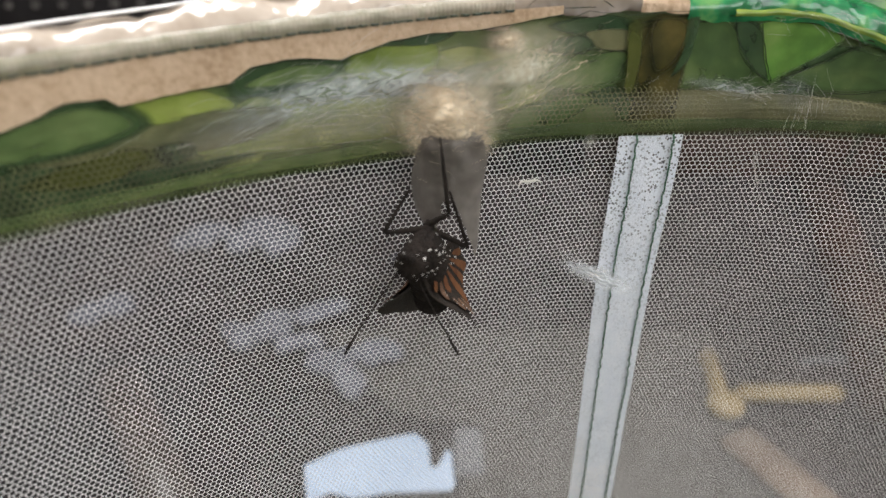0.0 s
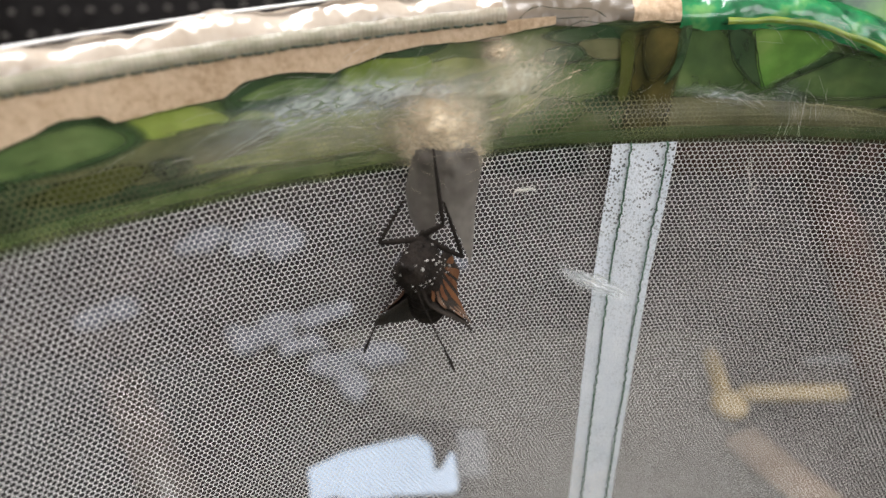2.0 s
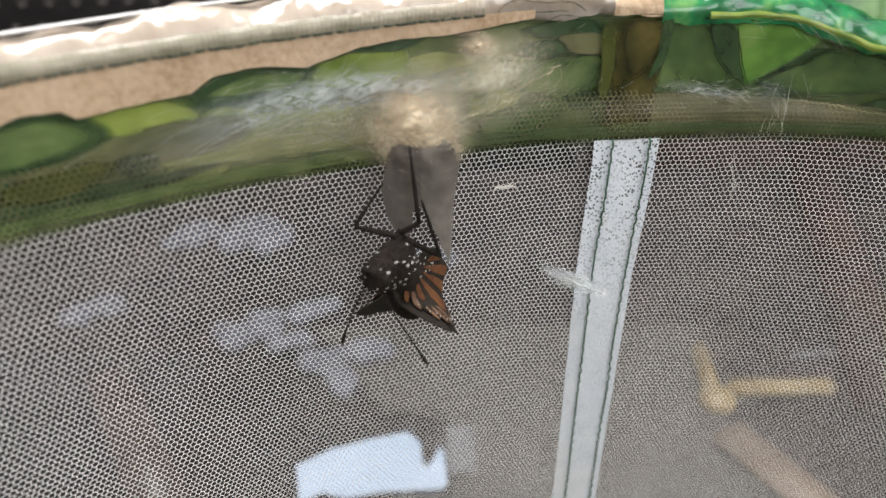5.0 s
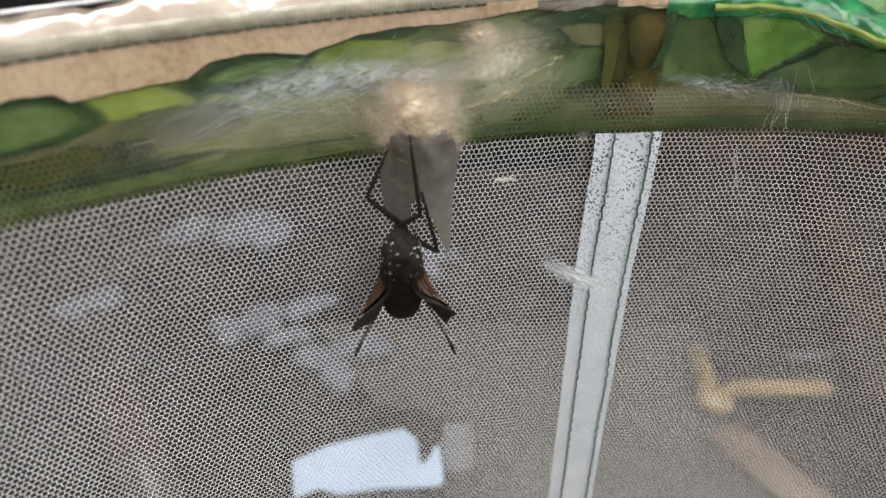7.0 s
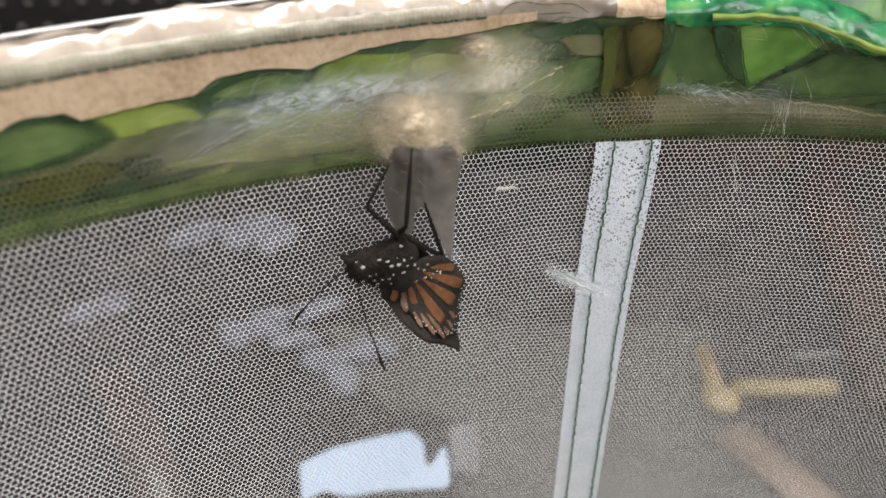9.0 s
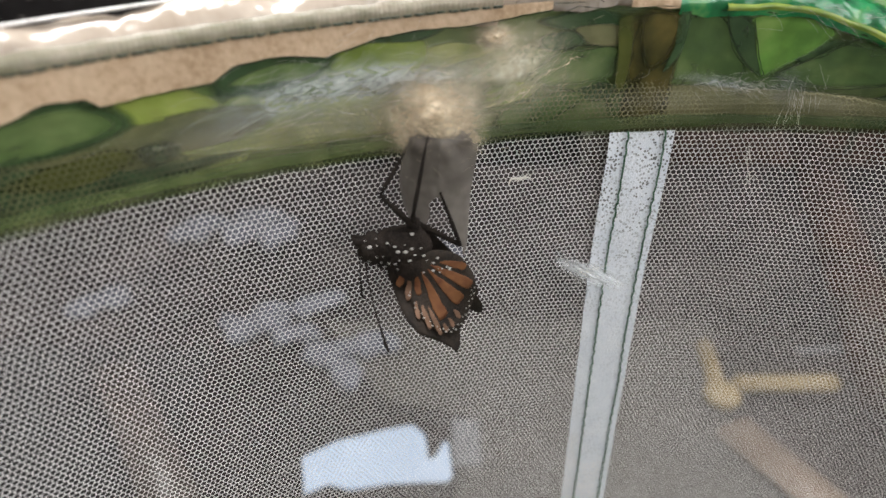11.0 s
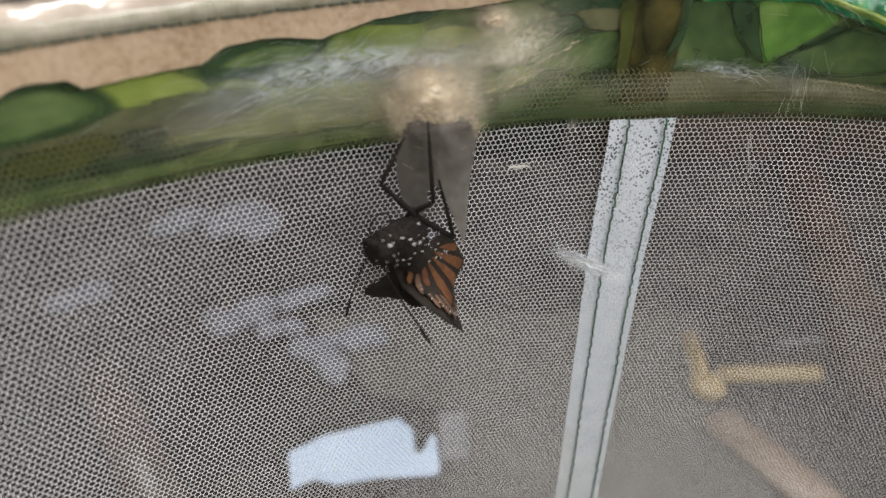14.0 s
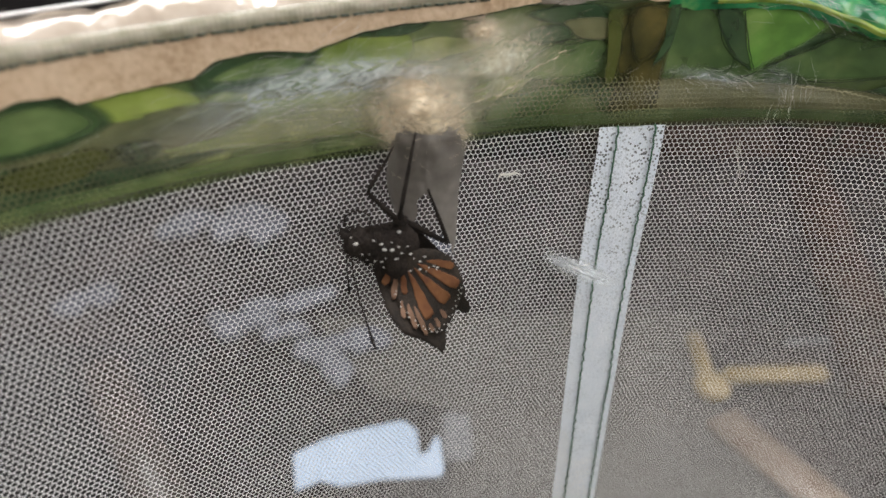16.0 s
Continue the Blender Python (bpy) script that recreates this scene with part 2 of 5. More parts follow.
def part(name, bm, mat, parent=None, label="", smooth=True):
    me = bpy.data.meshes.new(name)
    bmesh.ops.recalc_face_normals(bm, faces=bm.faces)
    bm.to_mesh(me)
    bm.free()
    me.materials.append(mat)
    if smooth:
        me.polygons.foreach_set("use_smooth", [True] * len(me.polygons))
    ob = new(name, me)
    if parent:
        ob.parent = parent
    if label:
        ob["label"] = label
    return ob


def box(x0, y0, z0, x1, y1, z1, bevel=0.0, bm=None):
    own = bmesh.new()
    bmesh.ops.create_cube(own, size=1.0)
    for v in own.verts:
        v.co = Vector(((x0 + x1) / 2 + v.co.x * (x1 - x0), (y0 + y1) / 2 + v.co.y * (y1 - y0), (z0 + z1) / 2 + v.co.z * (z1 - z0)))
    if bevel:
        bmesh.ops.bevel(own, geom=own.edges[:], offset=bevel, segments=2, affect="EDGES")
    if bm is None:
        return own
    me = bpy.data.meshes.new("tmp")
    own.to_mesh(me)
    own.free()
    bm.from_mesh(me)
    bpy.data.meshes.remove(me)
    return bm


def tube(points, radii, sides=8, bm=None):
    """A round rod along points, closed at its ends."""
    bm = bm or bmesh.new()
    pts = [Vector(p) for p in points]
    rings = []
    up = Vector((0.31, 0.17, 0.93))
    for n, p in enumerate(pts):
        d = (pts[min(n + 1, len(pts) - 1)] - pts[max(n - 1, 0)]).normalized()
        a = d.cross(up).normalized()
        b = d.cross(a)
        r = radii[n] if hasattr(radii, "__len__") else radii
        rings.append([bm.verts.new(p + r * (a * math.cos(k * 2 * math.pi / sides) + b * math.sin(k * 2 * math.pi / sides))) for k in range(sides)])
    for a, b in zip(rings, rings[1:]):
        for k in range(sides):
            bm.faces.new((a[k], a[(k + 1) % sides], b[(k + 1) % sides], b[k]))
    bm.faces.new(rings[0][::-1])
    bm.faces.new(rings[-1])
    return bm


def unit_ball(seg):
    rows = max(5, seg * 2 // 3)
    verts = [(0, 0, 1)] + [(math.sin(math.pi * j / rows) * math.cos(2 * math.pi * i / seg), math.sin(math.pi * j / rows) * math.sin(2 * math.pi * i / seg), math.cos(math.pi * j / rows)) for j in range(1, rows) for i in range(seg)] + [(0, 0, -1)]
    last = len(verts) - 1
    faces = [(0, 1 + i, 1 + (i + 1) % seg) for i in range(seg)]
    for j in range(rows - 2):
        faces += [(1 + j * seg + i, 1 + (j + 1) * seg + i, 1 + (j + 1) * seg + (i + 1) % seg, 1 + j * seg + (i + 1) % seg) for i in range(seg)]
    faces += [(last, last - seg + (i + 1) % seg, last - seg + i) for i in range(seg)]
    return verts, faces


def ball(center, radii, bm=None, seg=20, turn=(0, 0, 0), lumps=0.0, freq=1.0):
    bm = bm or bmesh.new()
    m = Matrix.LocRotScale(Vector(center), Euler([radians(a) for a in turn]), Vector(radii))
    points, faces = unit_ball(seg)
    made = [bm.verts.new(m @ Vector(p)) for p in points]
    for f in faces:
        bm.faces.new([made[i] for i in f])
    if lumps:
        for v in made:
            v.co += (v.co - Vector(center)).normalized() * lumps * noise.noise(v.co * freq)
    return bm


def smooth_outline(points, per=6):
    """A closed Catmull-Rom line through points."""
    out = []
    n = len(points)
    for i in range(n):
        p = [Vector(points[(i + k - 1) % n]) for k in range(4)]
        for s in range(per):
            t = s / per
            out.append(0.5 * ((2 * p[1]) + (p[2] - p[0]) * t + (2 * p[0] - 5 * p[1] + 4 * p[2] - p[3]) * t * t + (3 * p[1] - p[0] - 3 * p[2] + p[3]) * t ** 3))
    return out


def smooth_line(points, per=8):
    """An open Catmull-Rom line through (angle, height) points."""
    ends = [Vector(points[0])] + [Vector(p) for p in points] + [Vector(points[-1])]
    out = []
    for i in range(len(points) - 1):
        p = ends[i:i + 4]
        for k in range(per):
            t = k / per
            out.append(0.5 * ((2 * p[1]) + (p[2] - p[0]) * t + (2 * p[0] - 5 * p[1] + 4 * p[2] - p[3]) * t * t + (3 * p[1] - p[0] - 3 * p[2] + p[3]) * t ** 3))
    return out + [ends[-1]]


# ---- the room ----
room = dict(x0=-1.9, x1=2.1, y0=-2.0, y1=3.4, z0=-0.75, z1=1.75)


def wall_with_hole(name, axis, at, thick, lo, hi, hole):
    """A wall across the room; hole: (from, to, sill, head) or None."""
    bm = bmesh.new()
    z0, z1 = room["z0"], room["z1"]
    pieces = [(lo, hi, z0, z1)]
    if hole:
        a, b, s, h = hole
        pieces = [(lo, a, z0, z1), (b, hi, z0, z1), (a, b, z0, s), (a, b, h, z1)]
    for a, b, s, h in pieces:
        if axis == "y":
            box(a, at, s, b, at + thick, h, bm=bm)
        else:
            box(at, a, s, at + thick, b, h, bm=bm)
    return tagged(part(name, bm, WALL, smooth=False), "warm white painted plaster wall", "wall", kind="structure")


wall_with_hole("wall_south", "y", room["y0"] - 0.12, 0.12, room["x0"] - 0.12, room["x1"] + 0.12, (0.5, 1.9, 0.3, 1.7))
wall_with_hole("wall_north", "y", room["y1"], 0.12, room["x0"] - 0.12, room["x1"] + 0.12, None)
wall_with_hole("wall_west", "x", room["x0"] - 0.12, 0.12, room["y0"], room["y1"], None)
wall_with_hole("wall_east", "x", room["x1"], 0.12, room["y0"], room["y1"], (-1.0, 0.4, 0.35, 1.65))
roof = bmesh.new()
for x0, y0, x1, y1 in ((-2.02, -2.12, -0.48, 3.52), (0.42, -2.12, 2.22, 3.52), (-0.48, -2.12, 0.42, -0.23), (-0.48, 0.45, 0.42, 3.52)):
    box(x0, y0, 1.75, x1, y1, 1.85, bm=roof)
tagged(part("ceiling", roof, CEIL, smooth=False), "flat white painted ceiling", "ceiling", kind="structure")
tagged(part("floor", box(room["x0"] - 0.12, room["y0"] - 0.12, room["z0"] - 0.1, room["x1"] + 0.12, room["y1"] + 0.12, room["z0"]), FLOOR, smooth=False), "brown wooden floor in dim light", "floor", kind="structure")


def window(name, axis, at, a, b, s, h):
    top = tagged(new(name), "white framed window with clear panes", "window", kind="structure")
    def bar(pname, p, q, u, v, mat=FRAME, t=0.03):
        bm = box(p, at - t, u, q, at + t, v, 0.004 if mat is FRAME else 0) if axis == "y" else box(at - t, p, u, at + t, q, v, 0.004 if mat is FRAME else 0)
        return part(pname, bm, mat, top, smooth=False)
    w = 0.05
    for p, q, u, v in ((a, a + w, s, h), (b - w, b, s, h), (a + w, b - w, s, s + w), (a + w, b - w, h - w, h), ((a + b) / 2 - w / 2, (a + b) / 2 + w / 2, s + w, h - w)):
        bar("window_frame", p, q, u, v)
    for p, q in ((a + w, (a + b) / 2 - w / 2), ((a + b) / 2 + w / 2, b - w)):
        g = bar("pane", p, q, s + w, h - w, GLASS, 0.003)
        g.visible_shadow = False


window("window_1", "y", room["y0"] - 0.06, 0.5, 1.9, 0.3, 1.7)
window("window_2", "x", room["x1"] + 0.06, -1.0, 0.4, 0.35, 1.65)

# ---- the netting cage ----
CX, CY, RAD = 0.063, -0.051, 0.188
CAGE_TOP, BAND_LOW, BAND_HIGH = 0.4055, 0.3755, 0.3995
cage = tagged(new("butterfly_cage"), "round white netting butterfly cage with green printed vinyl rim, top open", "butterfly cage")


def ring_point(angle, r, z):
    a = radians(angle)
    return Vector((CX + r * math.sin(a), CY + r * math.cos(a), z))


def slump(a):
    """How far the rim sags on one side of the seam, in metres."""
    return float(np.interp(a, [1, 3.7, 6.2, 8.2, 12, 25, 45], [0, 0.0009, 0.0031, 0.0056, 0.0078, 0.006, 0]))


def ring_strip(name, a0, a1, steps, profile, mat, parent, label="", crumple=0.0, freq=60.0, close=False, drop=False, fine=0.0):
    """A band bent round the cage; profile: (r, z) from bottom to top."""
    verts, faces = [], []
    k = len(profile)
    for n in range(steps + (0 if close else 1)):
        a = a0 + (a1 - a0) * n / steps
        for j, (r, z) in enumerate(profile):
            c = crumple * noise.noise(Vector((radians(a) * RAD * freq, r * freq * 1.5, z * freq * 1.5)))
            d = crumple * noise.noise(Vector((radians(a) * RAD * freq + 31, r * freq, z * freq)))
            if fine:
                q = Vector((radians(a) * RAD * 420, r * 700, z * 700))
                c += fine * (1 - 2 * abs(noise.noise(q)))
                d += fine * noise.noise(q + Vector((9, 4, 1)))
            verts.append(ring_point(a, r + c, z + d - (0.00017 * max(0.0, -24 - a) if drop else 0.0) - slump(a) * min(1.0, max(0.0, (z - 0.386) / 0.013))))
    total = steps if close else steps + 1
    for n in range(steps):
        m = (n + 1) % total
        for j in range(k - 1):
            faces.append((n * k + j, m * k + j, m * k + j + 1, n * k + j + 1))
    return link(name, verts, faces, mat, parent, label)


# netting: hexagonal cells where the camera looks, a plain sheet for the rest
def netting():
    pitch = 0.00112
    row = pitch * math.sqrt(3) / 2
    a_lo, a_hi, z_lo, z_hi = -56.0, 27.0, 0.236, 0.3862
    s_lo, s_hi = radians(a_lo) * RAD, radians(a_hi) * RAD
    ncol, nrow = int((s_hi - s_lo) / pitch), int((z_hi - z_lo) / row)
    half, side = 0.000072, pitch / math.sqrt(3)
    # three threads for each cell: from its centre (c) corners of a pointy hexagon
    i, j = np.meshgrid(np.arange(ncol), np.arange(nrow), indexing="ij")
    cs = s_lo + (i + 0.5 * (j % 2)) * pitch
    cz = z_hi - j * row
    # keep the ragged upper hem
    hem_at = np.degrees(cs / RAD)
    top = np.interp(hem_at, [-42, -34, -14, -11, -7, 1, 5, 7.4, 9.4, 14], [0.3855, 0.3864, 0.3846, 0.3856, 0.3853, 0.3834, 0.3830, 0.3822, 0.3808, 0.3800]) + 0.0003 * np.sin(cs * 230.0) + 0.0002 * np.sin(cs * 611.0 + 1.0)
    keep = (cz < top).ravel()
    corners = [(side * math.sin(k * math.pi / 3), side * math.cos(k * math.pi / 3)) for k in range(6)]
    segs = []
    for k in (0, 1, 2):
        p, q = corners[k], corners[k + 1]
        segs.append(np.stack([cs.ravel() + p[0], cz.ravel() + p[1], cs.ravel() + q[0], cz.ravel() + q[1]], 1)[keep])
    segs = np.concatenate(segs)

    def bend(s, z):
        # slow stretch of the cloth, so that the rows run uneven
        ds = 0.0011 * np.sin(z * 55 + 1.3) * np.sin(s * 21) + 0.0002 * np.sin(z * 190 + s * 90) + 0.00006 * np.sin(z * 610 + s * 170 + 2 * np.sin(s * 70)) + 0.00004 * np.sin(s * 1450 + 3 * np.sin(z * 300))
        dz = 0.0016 * np.sin(s * 26 + 0.4) * np.sin(z * 33 + 0.5) + 0.0002 * np.sin(s * 160 - z * 70) + 0.00007 * np.sin(s * 520 + z * 230 + 2 * np.sin(z * 90)) + 0.00004 * np.sin(z * 1380 + 3 * np.sin(s * 260))
        dr = 0.0013 * np.sin(s * 43 + z * 22) * np.clip((0.386 - z) / 0.05, 0, 1) + 0.0003 * np.sin(s * 120 + z * 95 + 2) + 0.00015 * np.sin(s * 310 - z * 210 + 2 * np.sin(z * 60)) * np.clip((0.376 - z) / 0.02, 0, 1)
        return s + ds, z + dz * np.clip((0.386 - z) / 0.02, 0, 1), dr

    d = segs[:, 2:] - segs[:, :2]
    d /= np.linalg.norm(d, axis=1)[:, None]
    nrm = np.stack([-d[:, 1], d[:, 0]], 1)
    verts = []
    for end in (0, 2):
        for off, lift in ((half, 0.0), (0.0, -1.0), (-half, 0.0)):
            s, z = segs[:, end] + nrm[:, 0] * off, segs[:, end + 1] + nrm[:, 1] * off
            s, z, dr = bend(s, z)
            r = RAD + dr + lift * 0.00009
            ang = s / RAD
            verts.append(np.stack([CX + r * np.sin(ang), CY + r * np.cos(ang), z], 1))
    count = len(segs)
    v = np.stack(verts, 1).reshape(-1, 3)
    base = np.arange(count)[:, None] * 6
    f = np.concatenate([base + np.array([[0, 1, 4, 3]]), base + np.array([[1, 2, 5, 4]])], 1).reshape(-1, 4)
    me = bpy.data.meshes.new("netting")
    me.vertices.add(len(v))
    me.vertices.foreach_set("co", v.astype(np.float32).ravel())
    me.loops.add(f.size)
    me.loops.foreach_set("vertex_index", f.astype(np.int32).ravel())
    me.polygons.add(len(f))
    me.polygons.foreach_set("loop_start", np.arange(0, f.size, 4, dtype=np.int32))
    me.update(calc_edges=True)
    me.materials.append(NET)
    me.materials.append(NET_HEM)
    high = segs[:, 1] > BAND_LOW + 0.0006
    me.polygons.foreach_set("material_index", np.repeat(high.astype(np.int32), 2))
    ob = new("netting", me)
    ob.parent = cage
    tagged(ob, "fine white hexagonal netting", kind="stuff")
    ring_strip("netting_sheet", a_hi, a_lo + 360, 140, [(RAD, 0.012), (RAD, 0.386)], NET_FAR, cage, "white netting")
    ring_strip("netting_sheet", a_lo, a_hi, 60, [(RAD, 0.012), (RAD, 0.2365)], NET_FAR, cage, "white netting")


netting()

# the seam tape down the netting, its stitches, and the olive tape over the band
def tape_at(f, z):
    """The angle across the tape, from one edge (0) to the other (1); it bows and narrows downwards."""
    zs = [0.276, 0.307, 0.341, 0.357, 0.370]
    return float(np.interp(z, zs, [-8.19, -8.19, -8.24, -8.10, -7.90])) + float(np.interp(z, zs, [3.95, 4.03, 4.20, 4.36, 4.36])) * f


def seam_tape():
    verts, faces = [], []
    rows, cols = 90, 12
    for j in range(rows + 1):
        z = 0.012 + (0.3757 - 0.012) * j / rows
        for i in range(cols + 1):
            a = tape_at(i / cols, z) + (0.05 * noise.noise(Vector((z * 900, i, 0))) if i in (0, cols) else 0.0)
            verts.append(ring_point(a, RAD - 0.0010 + 0.0003 * noise.noise(Vector((a * 0.4, z * 120, 0))), z))
    for j in range(rows):
        for i in range(cols):
            k = j * (cols + 1) + i
            faces.append((k, k + 1, k + cols + 2, k + cols + 1))
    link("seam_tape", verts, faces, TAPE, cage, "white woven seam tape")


seam_tape()


def stitch_line(name, points, radius, mat, label):
    return part(name, tube(points, radius, 5), mat, cage, label)


for a in (0.275, 0.85):
    pts = [ring_point(tape_at(a, z) + 0.035 * math.sin(z * 2100) + 0.10 * noise.noise(Vector((z * 60, a, 0))), RAD - 0.0016 - 0.0002 * math.sin(z * 1800), z) for z in np.linspace(0.02, 0.376, 420)]
    stitch_line("stitching", pts, 0.00022, THREAD, "wavy green stitching")

# the printed band and the shiny piping above it
ring_strip("printed_band", 0, 360, 300, [(RAD + 0.0026, BAND_LOW), (RAD + 0.0028, 0.380), (RAD + 0.0026, 0.386), (RAD + 0.0024, 0.393), (RAD + 0.0022, 0.4005)], BAND, cage, "olive green leaf printed vinyl band", crumple=0.0006, freq=70, close=True)
RIM = [(RAD + 0.0002, 0.3985), (RAD - 0.0002, 0.3998), (RAD - 0.0003, 0.4008), (RAD - 0.0002, 0.4017), (RAD + 0.0001, 0.4026), (RAD + 0.0006, 0.4034), (RAD + 0.0012, 0.4041), (RAD + 0.0020, 0.4047), (RAD + 0.0030, 0.4052), (RAD + 0.0042, 0.4055), (RAD + 0.0056, 0.4048), (RAD + 0.0064, 0.4025), (RAD + 0.0050, 0.4000), (RAD + 0.0022, 0.3985)]
RIM_FOLD = [(RAD - 0.0002, 0.4004)] + RIM[3:-2] + [(RAD + 0.0040, 0.4006)]
RIM_FULL = [(r, z + 0.34 * max(0.0, z - 0.4022)) for r, z in RIM]
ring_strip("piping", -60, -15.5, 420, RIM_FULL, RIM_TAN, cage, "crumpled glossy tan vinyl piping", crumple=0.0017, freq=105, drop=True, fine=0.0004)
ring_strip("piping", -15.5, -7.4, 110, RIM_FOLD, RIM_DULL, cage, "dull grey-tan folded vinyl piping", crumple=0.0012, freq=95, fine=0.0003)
ring_strip("piping", -7.4, -4.4, 40, RIM_FOLD, TAN, cage, "peach end of the vinyl piping", crumple=0.0008, freq=95, fine=0.0003)
ring_strip("piping_edge", -60, -15.5, 420, [(RAD + 0.0036 + 0.0004 * math.cos(k), 0.4070 + 0.0003 * math.sin(k)) for k in np.linspace(0, 2 * math.pi, 7)], VINYL_EDGE, cage, "clear glossy vinyl edge", crumple=0.0002, freq=60, drop=True)
def stitch_z(a):
    """Height of the stitching below the tan piping."""
    return 0.3962 + 0.000125 * (a + 60)


def gathered_seam():
    verts, faces = [], []
    steps, rise = 1400, (-0.0002, 0.0006, 0.0014, 0.0021, 0.0027)
    depth = (0.0017, 0.0020, 0.0021, 0.0018, 0.0012)
    for n in range(steps + 1):
        a = -60 + 44.5 * n / steps
        rib = 0.00003 * math.sin(a * 24 + 3 * noise.noise(Vector((a * 1.3, 0, 4))))
        for dz, d in zip(rise, depth):
            z = stitch_z(a) + dz + 0.0002 * noise.noise(Vector((a * 0.9, dz * 900, 1)))
            verts.append(ring_point(a, RAD - d + rib + 0.0002 * noise.noise(Vector((a * 0.7, dz * 900, 8))), z))
    for n in range(steps):
        for j in range(4):
            k = n * 5 + j
            faces.append((k, k + 5, k + 6, k + 1))
    link("gathered_seam", verts, faces, SEAM, cage, "grey-tan gathered seam below the piping")


gathered_seam()
ring_strip("piping", -4.4, 300, 1100, RIM, RIM_GREEN, cage, "crumpled glossy green vinyl piping", crumple=0.0009, freq=150, fine=0.0004)
ring_strip("vinyl_flap", -4.2, 40, 200, [(RAD + 0.0060, 0.3990), (RAD + 0.0085, 0.4040), (RAD + 0.0105, 0.4100), (RAD + 0.0120, 0.4180), (RAD + 0.0130, 0.4230)], FLAP, cage, "green leaf printed outer vinyl flap", crumple=0.0016, freq=60, fine=0.0002)
ring_strip("bottom_hoop", 0, 360, 120, [(RAD + 0.002 * math.sin(k) , 0.008 + 0.006 * math.cos(k)) for k in np.linspace(0, 2 * math.pi, 9)], BAND, cage, "green vinyl bottom hoop", close=True)
disc = bmesh.new()
bmesh.ops.create_circle(disc, cap_ends=True, segments=96, radius=RAD, matrix=Matrix.Translation((CX, CY, 0.004)))
part("cage_floor", disc, BAND, cage, "green vinyl cage floor")


def print_patch(name, outline, lift, mat, label):
    """A flat printed shape on the band; outline: (angle, z) round a shape that is seen whole from its middle."""
    mid = (sum(p[0] for p in outline) / len(outline), sum(p[1] for p in outline) / len(outline))
    verts, faces, ink = [], [], []
    for f in (0.0, 0.4, 0.72, 0.88, 1.0):
        for a, z in outline:
            aa, zz = mid[0] + (a - mid[0]) * f, mid[1] + (z - mid[1]) * f
            verts.append(ring_point(aa, RAD + 0.0004 - lift + 0.0004 * noise.noise(Vector((aa * 0.4, zz * 90, 7))), zz))
            patchy = 0.95 + 0.40 * noise.noise(Vector((aa * 0.9, zz * 240, lift * 9000)))
            ink.append(max(0.0, min(1.0, patchy)) * (0.0 if f == 1.0 else 0.75 if f == 0.88 else 1.0))
    k = len(outline)
    for ring in range(4):
        for n in range(k):
            m = (n + 1) % k
            faces.append((ring * k + n, ring * k + m, ring * k + k + m, ring * k + k + n))
    ob = link(name, verts, faces, mat, cage, label)
    ob.data.attributes.new("ink", "FLOAT", "POINT").data.foreach_set("value", ink)
    return ob


def tan_field():
    """The tan part of the print, with its wavy lower edge."""
    low = [(-62, 0.390), (-52, 0.389), (-46, 0.390), (-41.7, 0.3915), (-40.4, 0.3926), (-39.1, 0.3941), (-37.5, 0.3938), (-36.9, 0.3923), (-34.5, 0.3929), (-31.7, 0.3934), (-30.5, 0.3957), (-28.1, 0.3963), (-25.7, 0.3953), (-23.0, 0.3976), (-20.4, 0.3986), (-18.0, 0.3986), (-15.1, 0.3996), (-12.2, 0.4010)]
    verts, faces = [], []
    n = 180
    for i in range(n + 1):
        a = -62 + 49.6 * i / n
        z = float(np.interp(a, [p[0] for p in low], [p[1] for p in low])) + 0.0002 * noise.noise(Vector((a * 1.3, 0, 0)))
        for f in (0.0, 0.5, 1.0):
            zz = z + (max(z, stitch_z(a) + 0.0002) - z) * f
            verts.append(ring_point(a, RAD - 0.0014 + 0.0003 * noise.noise(Vector((a * 0.4, zz * 90, 7))), zz))
    for i in range(n):
        for j in range(2):
            faces.append((i * 3 + j, i * 3 + 3 + j, i * 3 + 4 + j, i * 3 + 1 + j))
    link("tan_print", verts, faces, TAN, cage, "tan printed edge with a wavy border")
    # its dark printed contour
    pts = []
    for i in range(n + 1):
        a = -62 + 49.6 * i / n
        z = float(np.interp(a, [p[0] for p in low], [p[1] for p in low])) + 0.0002 * noise.noise(Vector((a * 1.3, 0, 0)))
        pts.append(ring_point(a, RAD - 0.0015 + 0.0003 * noise.noise(Vector((a * 0.4, z * 90, 7))), z - 0.00015))
    part("print_contour", tube(pts, [0.00008 + 0.00016 * abs(noise.noise(Vector((n2 * 0.17, 6, 2)))) for n2 in range(len(pts))], 5), INK, cage, "dark printed contour")


tan_field()


def leaf(a, z, long, wide, turn, mat, lift):
    """A printed leaf: centre, length and width in mm, turn in degrees."""
    out = []
    for n in range(28):
        p = n / 28 * 2 * math.pi
        x = long / 2 * math.cos(p)
        y = wide / 2 * math.sin(p) * (1 - 0.25 * math.cos(p)) * (1 + 0.12 * math.sin(3 * p + a) + 0.10 * math.sin(7 * p + 2 * a))
        t = radians(turn)
        u, v = x * math.cos(t) - y * math.sin(t), x * math.sin(t) + y * math.cos(t)
        zz = min(0.3993, max(BAND_LOW + 0.0004, z + v / 1000))
        out.append((a + math.degrees(u / 1000 / RAD), zz))
    print_patch("printed_leaf", out, lift, LEAVES[mat], "printed leaf")


def rim_r(z):
    """How far out the piping's face lies at a height."""
    return float(np.interp(z, [p[1] for p in RIM[:10]], [p[0] for p in RIM[:10]]))


